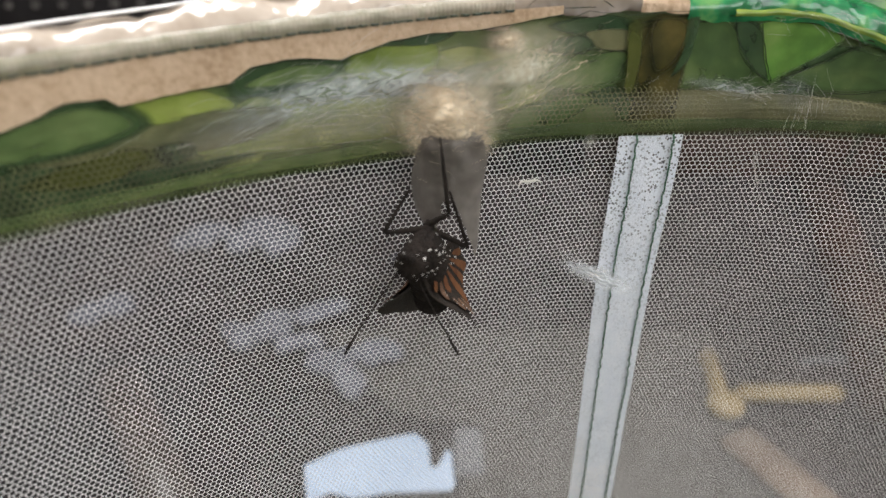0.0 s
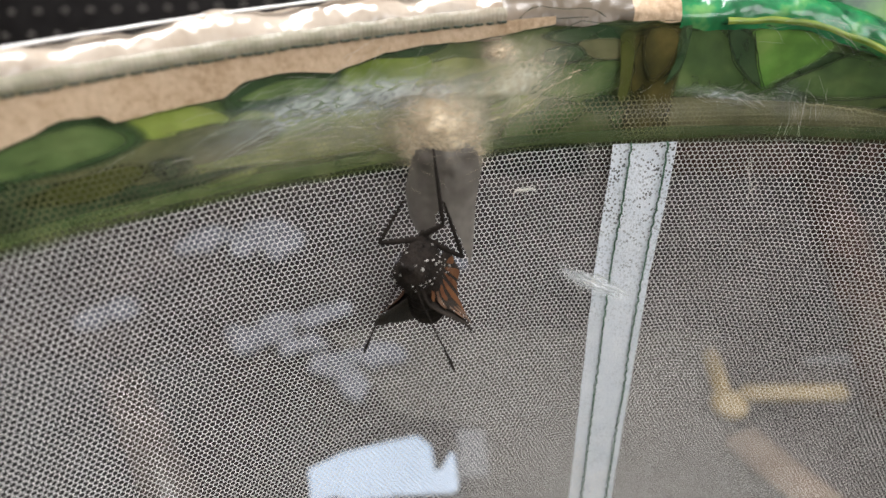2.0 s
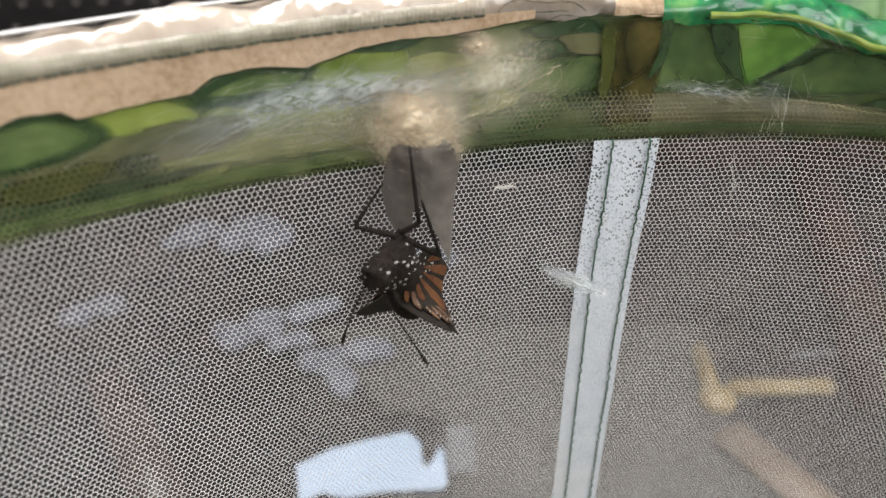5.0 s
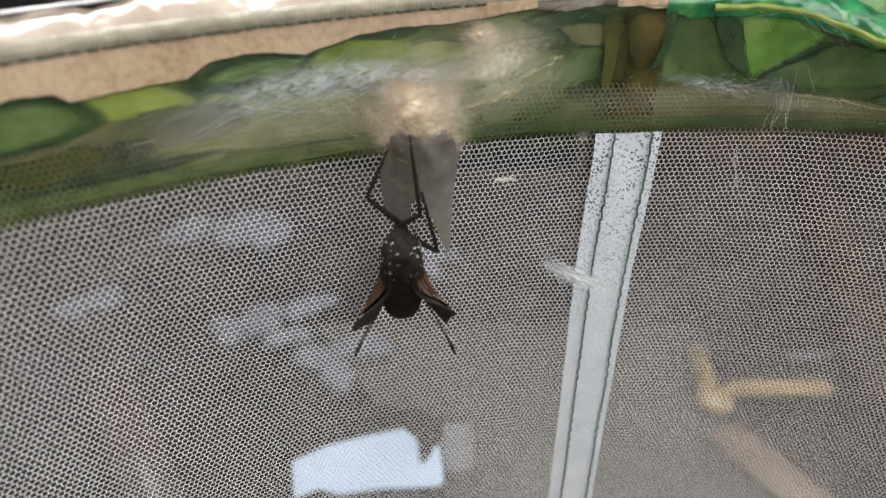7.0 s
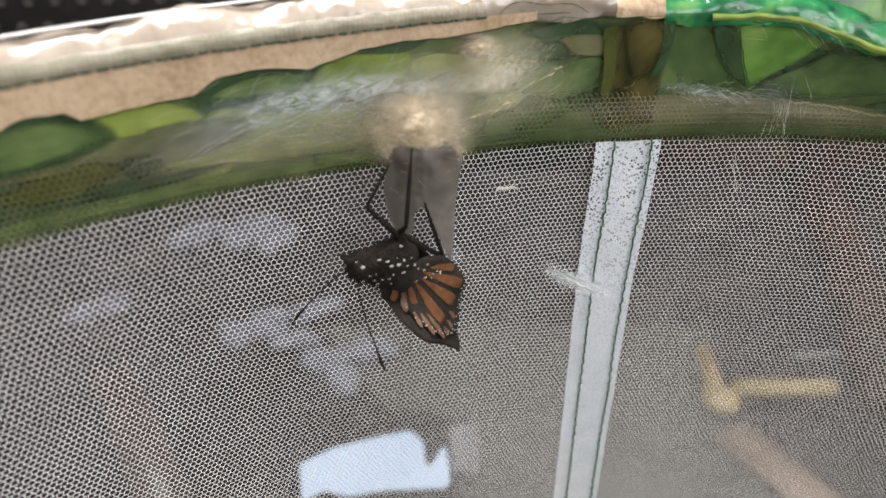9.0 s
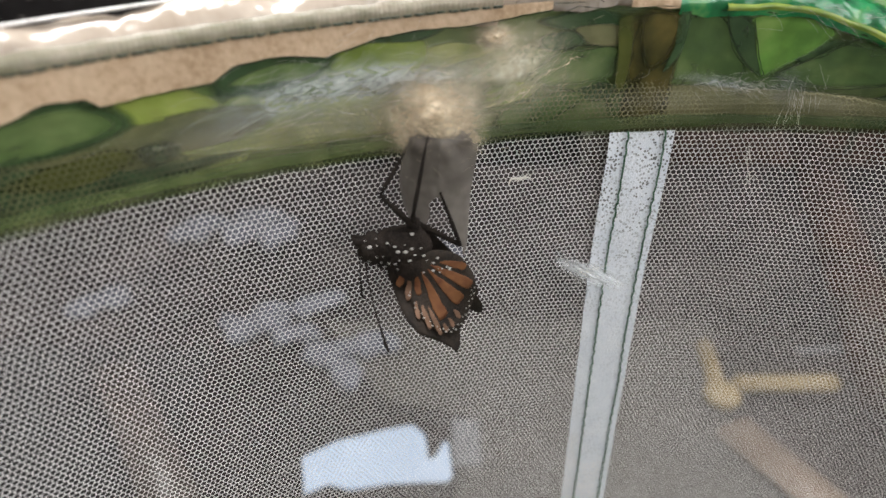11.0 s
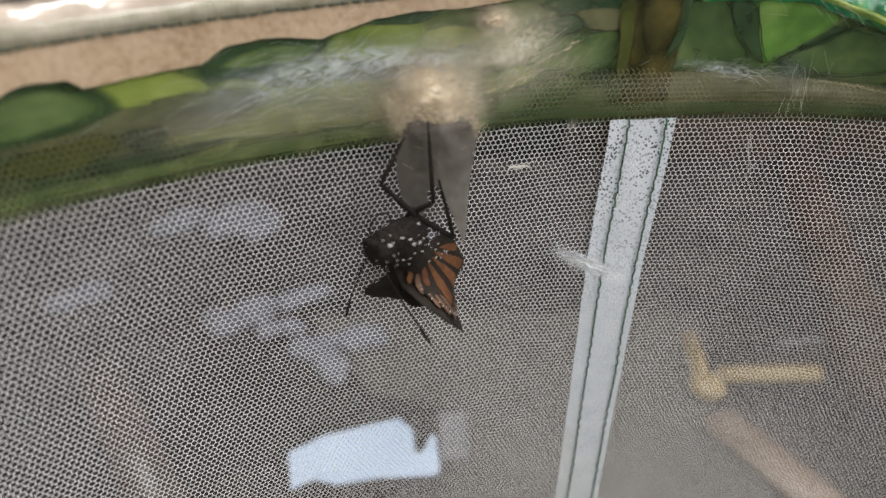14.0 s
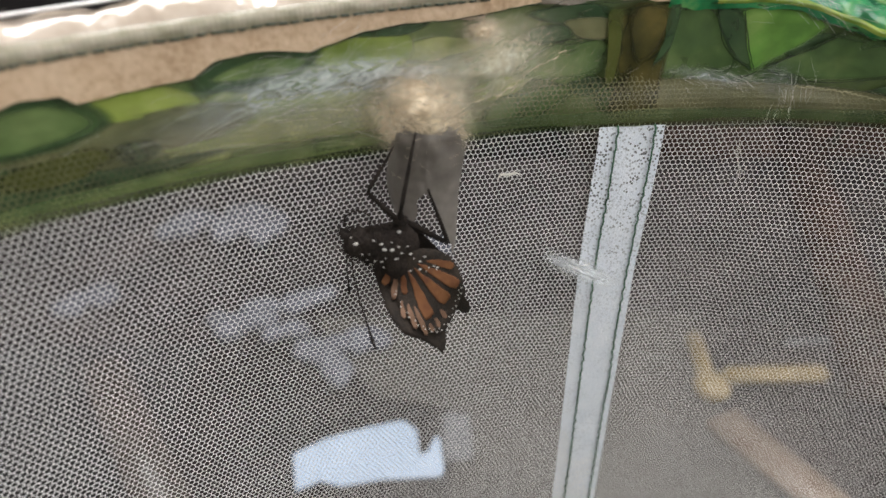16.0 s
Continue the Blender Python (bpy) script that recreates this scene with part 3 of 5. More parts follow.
fill = random.Random(31)
for n in range(46):
    z = fill.uniform(0.3790, 0.3945)
    leaf(-60 + 82 * n / 46 + fill.uniform(-1, 1), z, fill.uniform(12, 22), fill.uniform(4, 7), fill.uniform(-20, 30), fill.choice((0, 4, 1, 0) if n < 28 else (0, 2, 0)), -0.0014 + 0.00006 * (n % 7))


def patch(outline, mat, lift):
    """A printed leaf by a few corners: (angle, height in mm)."""
    print_patch("printed_leaf", [(p.x, p.y / 1000) for p in smooth_outline(outline, 5)], lift, LEAVES[mat], "printed leaf")


# from the tan border to the silk
patch([(-43.5, 390.5), (-41.6, 392.0), (-39.5, 394.6), (-37.6, 394.4), (-35.9, 391.2), (-35.5, 387.6), (-38.9, 385.0), (-43.5, 385.5)], 5, -0.0002)
patch([(-43.0, 389.5), (-40.5, 392.0), (-38.2, 392.6), (-36.6, 390.6), (-36.4, 388.0), (-39.5, 386.0), (-43.0, 386.6)], 0, -0.00005)
patch([(-37.4, 393.4), (-34.2, 393.8), (-32.4, 392.0), (-31.2, 388.6), (-34.6, 387.6), (-36.0, 388.4)], 6, -0.0006)
patch([(-31.8, 393.0), (-30.0, 396.2), (-28.2, 396.4), (-24.7, 395.2), (-26.5, 391.2), (-31.1, 389.8)], 5, -0.0003)
patch([(-31.0, 392.0), (-28.5, 394.6), (-25.6, 394.0), (-27.0, 391.4)], 0, -0.0001)
patch([(-25.6, 394.8), (-22.2, 397.0), (-19.6, 396.0), (-20.4, 390.0), (-24.6, 390.6)], 6, -0.0007)
patch([(-24.8, 397.2), (-21.4, 398.4), (-18.6, 398.2), (-20.5, 396.0)], 5, -0.0002)
patch([(-42.0, 382.4), (-37.0, 385.0), (-35.4, 382.4), (-38.9, 379.6)], 9, -0.0005)
patch([(-43.0, 386.5), (-38.0, 387.5), (-31.5, 389.0), (-28.0, 386.5), (-30.5, 382.5), (-35.0, 382.0), (-40.0, 383.6)], 4, -0.0006)
patch([(-35.8, 384.2), (-34.2, 384.6), (-33.6, 382.0), (-35.2, 380.4)], 2, -0.0005)
patch([(-43.0, 385.0), (-40.0, 385.5), (-36.0, 380.6), (-30.0, 380.0), (-36.0, 377.0), (-43.0, 376.5)], 2, -0.0007)
patch([(-34.0, 386.5), (-28.0, 388.0), (-20.0, 386.5), (-20.5, 379.5), (-28.0, 379.0), (-34.0, 381.0)], 1, -0.0009)
# between the silk pad and the seam
patch([(-13.2, 398.6), (-9.5, 400.2), (-7.4, 398.8), (-7.6, 396.6), (-11.0, 396.2)], 5, -0.0004)
patch([(-10.7, 397.0), (-7.9, 397.3), (-7.7, 393.3), (-9.8, 393.5)], 4, -0.0003)
patch([(-13.6, 394.0), (-10.0, 393.0), (-7.6, 393.0), (-7.6, 387.0), (-11.0, 385.4), (-13.8, 387.0)], 0, -0.0005)
patch([(-12.8, 395.6), (-10.6, 396.4), (-10.0, 393.6), (-12.4, 392.6)], 2, -0.0002)
# beyond the seam
patch([(-4.2, 398.8), (-1.4, 398.8), (0.7, 387.0), (-2.1, 385.4), (-4.4, 386.6)], 0, -0.0005)
patch([(0.1, 398.4), (3.4, 398.6), (5.7, 395.2), (2.7, 388.2), (1.4, 386.0), (0.6, 392.0)], 7, -0.0005)
patch([(-1.4, 398.9), (0.3, 398.0), (1.0, 391.0), (1.5, 386.2), (-0.3, 391.0)], 5, -0.0003)
patch([(2.4, 387.0), (4.5, 390.6), (6.8, 394.0), (10.0, 391.0), (10.5, 385.4), (4.8, 384.3)], 0, -0.0004)
patch([(5.0, 396.4), (7.5, 394.6), (12.0, 389.0), (12.0, 391.0), (8.0, 395.5)], 2, -0.0003)
patch([(-6.5, 384.8), (2.0, 384.2), (11.0, 381.6), (11.0, 377.5), (0.0, 378.0), (-6.5, 378.6)], 4, -0.0008)
# the olive tape that goes on over the band, with its selvedge
patch([(-7.6, 399.4), (-5.8, 400.2), (-3.9, 399.6), (-3.8, 393.0), (-4.0, 385.0), (-4.2, 377.0), (-5.6, 376.0), (-7.3, 377.0), (-7.2, 385.0), (-7.3, 393.0)], 8, 0.0001)
patch([(-6.6, 399.6), (-5.2, 399.8), (-4.2, 398.0), (-4.6, 391.0), (-5.8, 388.0), (-6.5, 392.0)], 8, 0.0003)
patch([(-8.1, 398.6), (-7.2, 399.0), (-7.0, 392.0), (-7.2, 384.0), (-7.8, 384.0), (-7.9, 392.0)], 9, 0.0005)
patch([(-4.3, 399.6), (-3.6, 399.6), (-3.9, 391.0), (-4.9, 387.4), (-4.4, 392.0)], 5, 0.0004)

for a0, a1, hem in ((-58, -16, HEM_LIGHT), (-16, -7.8, HEM), (-7.8, -3.6, HEM), (-3.6, 60, HEM)):
    ring_strip("hem_edge", a0, a1, 160, [(RAD - 0.0006, 0.3751), (RAD - 0.0010, 0.3757), (RAD - 0.0011, 0.3768), (RAD - 0.0008, 0.3780), (RAD - 0.0004, 0.3788)], hem, cage, "dark olive rolled hem edge", crumple=0.0004, freq=150)

for line in ([(2.4, 0.3873), (4.5, 0.3906), (6.8, 0.3942), (8.2, 0.3930)], [(2.4, 0.3868), (4.0, 0.3850), (6.5, 0.3842), (10.0, 0.3855)], [(-1.4, 0.3988), (-0.4, 0.3910), (1.4, 0.3866)], [(0.3, 0.3980), (1.0, 0.3910), (1.6, 0.3866)], [(-13.6, 0.3880), (-12.0, 0.3915), (-10.2, 0.3935), (-7.9, 0.3930)], [(-3.9, 0.3990), (-4.2, 0.3920), (-5.6, 0.3880), (-7.2, 0.3860)], [(-6.6, 0.3992), (-6.9, 0.3950), (-7.1, 0.3900)],
             [(-7.8, 0.3983), (-4.4, 0.3997), (-0.9, 0.3995), (3.5, 0.3984), (5.3, 0.3962), (8.3, 0.3930), (12.0, 0.3900)]):
    pts = [ring_point(p.x + 0.10 * noise.noise(Vector((p.x * 2, p.y * 900, 1))), RAD + 0.0002, p.y + 0.0002 * noise.noise(Vector((p.x * 3, p.y * 700, 4)))) for p in smooth_line(line)]
    part("print_contour", tube(pts, [0.00008 + 0.00010 * abs(noise.noise(Vector((n * 0.23, line[0][0], 2)))) for n in range(len(pts))], 5), INK, cage, "dark printed contour")
# the folded piping's printed lines
for line in ([(-14.9, 0.4013), (-14.2, 0.4032), (-13.3, 0.4040), (-11.9, 0.4034), (-10.2, 0.4033), (-9.3, 0.4018)], [(-14.9, 0.4014), (-12.5, 0.4018), (-10.4, 0.4019)], [(-12.0, 0.3994), (-10.9, 0.4011), (-9.8, 0.4008), (-7.8, 0.4003), (-6.0, 0.4008), (-4.5, 0.4007)]):
    pts = [ring_point(p.x, rim_r(p.y) - 0.0011, p.y + 0.00015 * noise.noise(Vector((p.x * 3, 1, 1)))) for p in smooth_line(line)]
    part("print_contour", tube(pts, [0.00005 + 0.00013 * abs(noise.noise(Vector((n * 0.21, line[0][0], 5)))) for n in range(len(pts))], 5), INK, cage, "dark printed contour")
# bright border below the green piping
ring_strip("print_stripe", -1.6, 16, 160, [(RAD - 0.0006, 0.3996), (RAD - 0.0009, 0.4000), (RAD - 0.0009, 0.4005), (RAD - 0.0005, 0.4009)], LIME, cage, "bright yellow-green printed border", crumple=0.0006, freq=190)
# the cut edge of the netting
pts = [ring_point(a, RAD - 0.0005, float(np.interp(a, [4, 5, 7.4, 9.4, 14], [0.3832, 0.3830, 0.3822, 0.3808, 0.3800])) + 0.0003 + 0.00018 * math.sin(a * 19) + 0.0003 * noise.noise(Vector((a * 2.2, 0, 0)))) for a in np.linspace(4.2, 14, 260)]
part("netting_edge", tube(pts, 0.00013, 5), NET_HEM, cage, "cut edge of the netting")


def running(a0, a1, z0, z1, count):
    bm = bmesh.new()
    for n in range(count):
        p, q = a0 + (a1 - a0) * n / count, a0 + (a1 - a0) * (n + 0.72 + 0.16 * math.sin(n * 1.7)) / count
        pts = []
        for f in (0, 0.33, 0.67, 1):
            a = p + (q - p) * f
            z = z0 + (z1 - z0) * (a - a0) / (a1 - a0) + 0.0002 * noise.noise(Vector((a * 0.7, 5, 0)))
            pts.append(ring_point(a, RAD - 0.0026 - 0.0003 * math.sin(f * math.pi), z + 0.0002))
        tube(pts, 0.00024, 5, bm)
    part("stitching", bm, DARK_THREAD, cage, "dark green running stitches")


running(-60, -15.5, stitch_z(-60), stitch_z(-15.5), 68)

# ---- silk ----
rnd = random.Random(4)


def web_material(name, colors, thin, thick):
    """Silk that lets through more where it is spun thinner."""
    m = material(name, colors, 0.7, 500, back=0.1)
    nt = m.node_tree
    nodes, links = nt.nodes, nt.links
    out = nodes["Material Output"]
    web = out.inputs["Surface"].links[0].from_socket
    dens = nodes.new("ShaderNodeAttribute")
    dens.attribute_name = "web_amount"
    uv = nodes.new("ShaderNodeAttribute")
    uv.attribute_name = "along"
    streak = nodes.new("ShaderNodeTexNoise")
    streak.inputs["Scale"].default_value, streak.inputs["Detail"].default_value, streak.inputs["Distortion"].default_value = 1.0, 8.0, 1.4
    links.new(uv.outputs["Vector"], streak.inputs["Vector"])
    rng = nodes.new("ShaderNodeMapRange")
    rng.inputs["From Min"].default_value, rng.inputs["From Max"].default_value = 0.36, 0.66
    rng.inputs["To Min"].default_value, rng.inputs["To Max"].default_value = thin, thick
    links.new(streak.outputs["Fac"], rng.inputs["Value"])
    mul = nodes.new("ShaderNodeMath")
    mul.operation = "MULTIPLY"
    mul.use_clamp = True
    links.new(dens.outputs["Fac"], mul.inputs[0])
    links.new(rng.outputs[0], mul.inputs[1])
    clear = nodes.new("ShaderNodeBsdfTransparent")
    mix = nodes.new("ShaderNodeMixShader")
    links.new(mul.outputs[0], mix.inputs[0])
    links.new(clear.outputs[0], mix.inputs[1])
    links.new(web, mix.inputs[2])
    links.new(mix.outputs[0], out.inputs["Surface"])
    return m


def silk_veil(label, m, heaps, off):
    """A thin web over the band; heaps: centre angle, z, spread in degrees, spread in z, slope, weight."""
    verts, faces, density, along = [], [], [], []
    na, nz = 200, 44
    for i in range(na + 1):
        a = -40 + 54 * i / na
        for j in range(nz + 1):
            z = 0.3765 + 0.0240 * j / nz
            # stands off the band near the pad
            near = math.exp(-((a + 16.5) / 4.5) ** 2)
            r = RAD - off - 0.0070 * near * (1 - abs(z - 0.390) / 0.03) + 0.0006 * noise.noise(Vector((a * 0.35, z * 160, 2)))
            verts.append(ring_point(a, r, z))
            d = 0.0
            for ha, hz, sa, sz, slope, w in heaps:
                d += w * math.exp(-((a - ha) / sa) ** 2 - ((z - hz - slope * (a - ha)) / sz) ** 2)
            edge = min(1.0, j / 3, (nz - j) / 3)
            density.append(min(0.74, 0.62 * d) * edge)
            wander = 0.9 * noise.noise(Vector((a * 0.22, z * 90, 5)))
            along += (a * 1.0 + wander, z * 620 - a * 0.22 + wander * 1.6, off * 4000)
    k = nz + 1
    for i in range(na):
        for j in range(nz):
            faces.append((i * k + j, (i + 1) * k + j, (i + 1) * k + j + 1, i * k + j + 1))
    ob = link("silk_web", verts, faces, m)
    ob.data.attributes.new("web_amount", "FLOAT", "POINT").data.foreach_set("value", density)
    ob.data.attributes.new("along", "FLOAT_VECTOR", "POINT").data.foreach_set("vector", along)
    tagged(ob, label, "silk", kind="stuff")


silk_veil("thin white silk web spun over the vinyl band", web_material("silk_web", [(0.66, 0.70, 0.70), (0.80, 0.86, 0.88)], 0.30, 1.25), [(-27.5, 0.3905, 3.2, 0.0020, 0.00035, 0.75), (-23.0, 0.3905, 3.2, 0.0028, 0.0003, 0.85), (-28.5, 0.3872, 3.5, 0.0018, 0.0002, 0.45), (-20.5, 0.3890, 2.2, 0.0034, 0.0002, 0.60), (-1.2, 0.3858, 1.9, 0.0009, -0.0005, 0.85), (4.0, 0.4010, 3.4, 0.0012, -0.0006, 0.40), (2.8, 0.385, 0.9, 0.003, 0, 0.25)], 0.0018)
silk_veil("cream silk haze spun between the pads and the band", web_material("silk_haze", [(0.56, 0.49, 0.36), (0.70, 0.66, 0.54)], 0.62, 1.05), [(-25.0, 0.3835, 5.5, 0.0036, 0.0001, 0.60), (-19.0, 0.3870, 3.2, 0.0070, 0, 0.75), (-14.9, 0.3925, 2.6, 0.0062, 0.0003, 0.95), (-12.2, 0.3868, 2.4, 0.0030, 0.0006, 0.40), (-32.5, 0.3835, 3.0, 0.0030, 0, 0.22), (-5.0, 0.3825, 6.0, 0.0022, 0, 0.26), (5.0, 0.3820, 4.0, 0.0018, -0.0003, 0.28)], 0.0012)


def fibres(name, spots, label, width=0.000011, mat=SILK):
    """Fine silk threads; spots: (angle, z, spread in degrees, spread in z, r, count, length in mm, main turn)."""
    verts, faces = [], []
    for a0, z0, da, dz, r, count, long, turn in spots:
        for _ in range(count):
            a, z = rnd.gauss(a0, da), rnd.gauss(z0, dz)
            rr = r + rnd.uniform(-0.0012, 0.0012)
            t = radians(turn) + rnd.gauss(0, 0.32)
            steps = 7
            step = long / 1000 * rnd.uniform(0.4, 1.4) / steps
            for k in range(steps + 1):
                z = min(z, 0.4012)
                p = ring_point(a, rr, z)
                w = width * (1.4 - abs(k / steps - 0.5))
                side = Vector((-math.sin(t) * math.cos(radians(a)), math.sin(t) * math.sin(radians(a)), math.cos(t))) * w
                verts += [p - side, p + side]
                if k:
                    b = len(verts)
                    faces.append((b - 4, b - 3, b - 1, b - 2))
                t += rnd.gauss(0, 0.09)
                a += math.degrees(step * math.cos(t) / RAD)
                z += step * math.sin(t)
                rr += rnd.gauss(0, 0.00012)
    return tagged(link(name, verts, faces, mat, None, "", False), label, "silk", kind="stuff")


fibres("silk_threads", [
    (-26.5, 0.3905, 2.6, 0.0025, 0.1855, 70, 9, 12),
    (-22.5, 0.3870, 3.0, 0.0028, 0.1850, 80, 8, 5),
    (-29.5, 0.3855, 3.5, 0.0025, 0.1862, 45, 8, 8),
    (-1.2, 0.3858, 1.5, 0.0008, 0.1850, 60, 4, -10),
    (4.5, 0.3995, 2.6, 0.0012, 0.1850, 26, 6, -18),
    (3.5, 0.3850, 0.5, 0.0035, 0.1830, 22, 6, -80),
], "white silk threads spun over the vinyl band")


fibres("silk_fluff", [
    (-18.2, 0.3895, 1.9, 0.0034, 0.1815, 150, 2.0, 20),
    (-14.9, 0.3925, 1.7, 0.0034, 0.1830, 260, 1.8, 40),
    (-12.4, 0.3900, 1.3, 0.0030, 0.1845, 120, 1.8, 50),
    (-20.5, 0.3840, 2.4, 0.0026, 0.1850, 60, 2.0, 10),
], "cream silk fluff round the pads", 0.00001, SILK_PAD)


fibres("silk_wisps", [
    (-13.9, 0.3667, 0.16, 0.0003, 0.1866, 10, 3, 30),
    (-9.0, 0.3435, 0.5, 0.0005, 0.1860, 26, 5, -35),
    (1.4, 0.3715, 0.04, 0.0010, 0.1866, 5, 7, -78),
    (2.2, 0.3640, 0.10, 0.0012, 0.1866, 5, 3, 70),
], "short white silk wisps caught on the netting", 0.00003)
# thicker cords of silk from the pad up to the piping
for cord in ([(-14.2, 385.0), (-13.4, 388.0), (-12.6, 389.6), (-11.6, 391.0), (-11.0, 392.4)], [(-17.5, 383.5), (-15.5, 384.2), (-14.0, 386.0)]):
    pts = [ring_point(p.x + 0.35 * noise.noise(Vector((p.x * 2.3, p.y * 0.9, 1))), RAD - 0.0035, (p.y + 0.7 * noise.noise(Vector((p.x * 1.9, p.y * 0.8, 2)))) / 1000) for p in smooth_line(cord, 12)]
    bm = bmesh.new()
    tube(pts, [0.00003 + 0.00022 * abs(noise.noise(Vector((n * 0.31, cord[0][0], 0)))) for n in range(len(pts))], 6, bm)
    tagged(part("silk_cord", bm, SILK_PAD), "knotted cord of cream silk on the vinyl band", "silk", kind="stuff")
curl = [ring_point(-13.9 + 0.85 * math.cos(k) * (1 - 0.06 * k), 0.1862, 0.3660 + 0.0016 * math.sin(k) + 0.0003 * math.sin(3 * k)) for k in np.linspace(0.2, 3.3, 24)]
bm = tube(curl, [0.00006 + 0.00022 * math.sin(math.pi * n / 23) for n in range(24)], 6)
tagged(part("silk_curl", bm, SILK), "small white curl of silk caught on the netting", "silk", kind="stuff")


def silk_pad(label, center, wide, high, bulge, blobs, seed, count, colors=((0.60, 0.48, 0.33), (0.80, 0.69, 0.52)), slope=0.0):
    """A soft pad: thin spun layers that fade outwards, with loose strands through them."""
    m = web_material("spun_silk", list(colors), 0.35, 1.25)
    c = Vector(center)
    verts, faces, density, along = [], [], [], []
    n = 36
    for layer in range(4):
        base = len(verts)
        f = 1 - 0.17 * layer
        for i in range(n + 1):
            for j in range(n + 1):
                u, v = 2 * i / n - 1, 2 * j / n - 1
                r2 = u * u + v * v
                lump = noise.noise(Vector((u * 2.2 + layer, v * 2.2, seed)))
                y = -bulge * (1 - 0.5 * r2) * (0.35 + 0.22 * layer) - 0.0008 * lump
                verts.append((c.x + u * wide * f, c.y + y, c.z + v * high * f - slope * u * wide * f))
                soft = 0.55 * max(0.0, 1 - r2 * (1 + 0.5 * lump)) ** 1.3
                for bu, bv, br, w in blobs:
                    soft += w * math.exp(-((u - bu) ** 2 + (v - bv) ** 2) / br ** 2)
                fade = max(0.0, min(1.0, 3 * (1 - max(abs(u), abs(v)))))
                density.append(min(0.9, soft) * fade)
                along += (u * 3 + layer * 5, v * 4 + seed, layer * 3.0)
        for i in range(n):
            for j in range(n):
                k = base + i * (n + 1) + j
                faces.append((k, k + n + 1, k + n + 2, k + 1))
    ob = link("silk_pad", verts, faces, m)
    ob.data.attributes.new("web_amount", "FLOAT", "POINT").data.foreach_set("value", density)
    ob.data.attributes.new("along", "FLOAT_VECTOR", "POINT").data.foreach_set("vector", along)
    tagged(ob, label, "silk", kind="stuff")
    if not count:
        return
    r3 = random.Random(seed)
    verts, faces = [], []
    for _ in range(count):
        u, v = r3.gauss(0, 0.42), r3.gauss(0, 0.42)
        p = c + Vector((u * wide, -bulge * r3.uniform(0.2, 1.2), v * high))
        d = Vector((r3.gauss(0, 1.4), r3.gauss(0, 0.5), r3.gauss(0, 0.8))).normalized()
        w = r3.uniform(0.000008, 0.00002)
        for k in range(7):
            verts += [p - Vector((0, 0, w)), p + Vector((0, 0, w))]
            if k:
                b = len(verts)
                faces.append((b - 4, b - 3, b - 1, b - 2))
            d = (d + Vector((r3.gauss(0, 0.3), r3.gauss(0, 0.2), r3.gauss(0, 0.3)))).normalized()
            p = p + d * 0.0004
    tagged(link("silk_strands", verts, faces, SILK_PAD, None, "", False), "loose cream silk strands of the pad", "silk", kind="stuff")


silk_pad("soft cream silk pad on the vinyl band", (0.0010, 0.1168, 0.3856), 0.0118, 0.0098, 0.0048, [(-0.08, 0.50, 0.15, 0.45), (-0.1, -0.20, 0.45, 0.35), (0.05, -0.50, 0.45, 0.55), (0.38, -0.45, 0.3, 0.35), (-0.40, -0.45, 0.3, 0.35)], 12, 360)
silk_pad("small cream silk pad beneath the vinyl piping", (0.0122, 0.1275, 0.3966), 0.0050, 0.0034, 0.0020, [(-0.1, -0.1, 0.35, 0.8)], 5, 90)

silk_pad("white silk smear on the netting beside the tape", ring_point(-8.4, RAD - 0.0026, 0.3425), 0.0105, 0.0034, 0.0002, [(0.25, -0.1, 0.35, 0.20)], 21, 0, ((0.80, 0.83, 0.86), (0.88, 0.91, 0.94)), 0.42)

# ---- the empty chrysalis ----
MM = 0.001


def mm(*p):
    return Vector(p) * MM


HUSK_AT = Vector((0.0005, 0.1175, 0.3835))


def husk_piece(name, edges, back, seed, parent):
    """Half of the split shell; edges: (height, one side, other side) in mm from the top down."""
    hs = [e[0] for e in edges][::-1]
    verts, faces = [], []
    rows, cols = 44, 16
    low, high = hs[0], hs[-1]
    for j in range(rows + 1):
        h = high + (low - high) * j / rows
        x0 = float(np.interp(h, hs, [e[1] for e in edges][::-1]))
        x1 = float(np.interp(h, hs, [e[2] for e in edges][::-1]))
        rag = 0.30 * noise.noise(Vector((h * 0.9, seed, 0))) + 0.22 * noise.noise(Vector((h * 2.6, seed, 3)))
        for i in range(cols + 1):
            f = i / cols
            x = x0 + (x1 - x0) * f + rag * (1 - f) ** 6
            g = max(-0.97, min(0.97, (x - 0.9) / 8.4))
            y = -4.6 * math.sqrt(1 - g * g) * min(1.0, 0.55 + 0.1 * (high - h)) + back
            # the rim curls inwards, the skin is dented
            y += 1.6 * f ** 6 + 0.5 * noise.noise(Vector((x * 0.35, h * 0.28, seed))) + 0.16 * noise.noise(Vector((x * 1.2, h * 0.8, seed)))
            verts.append(HUSK_AT + mm(x, y, h))
    for j in range(rows):
        for i in range(cols):
            k = j * (cols + 1) + i
            faces.append((k, k + 1, k + cols + 2, k + cols + 1))
    return link(name, verts, faces, HUSK, parent)


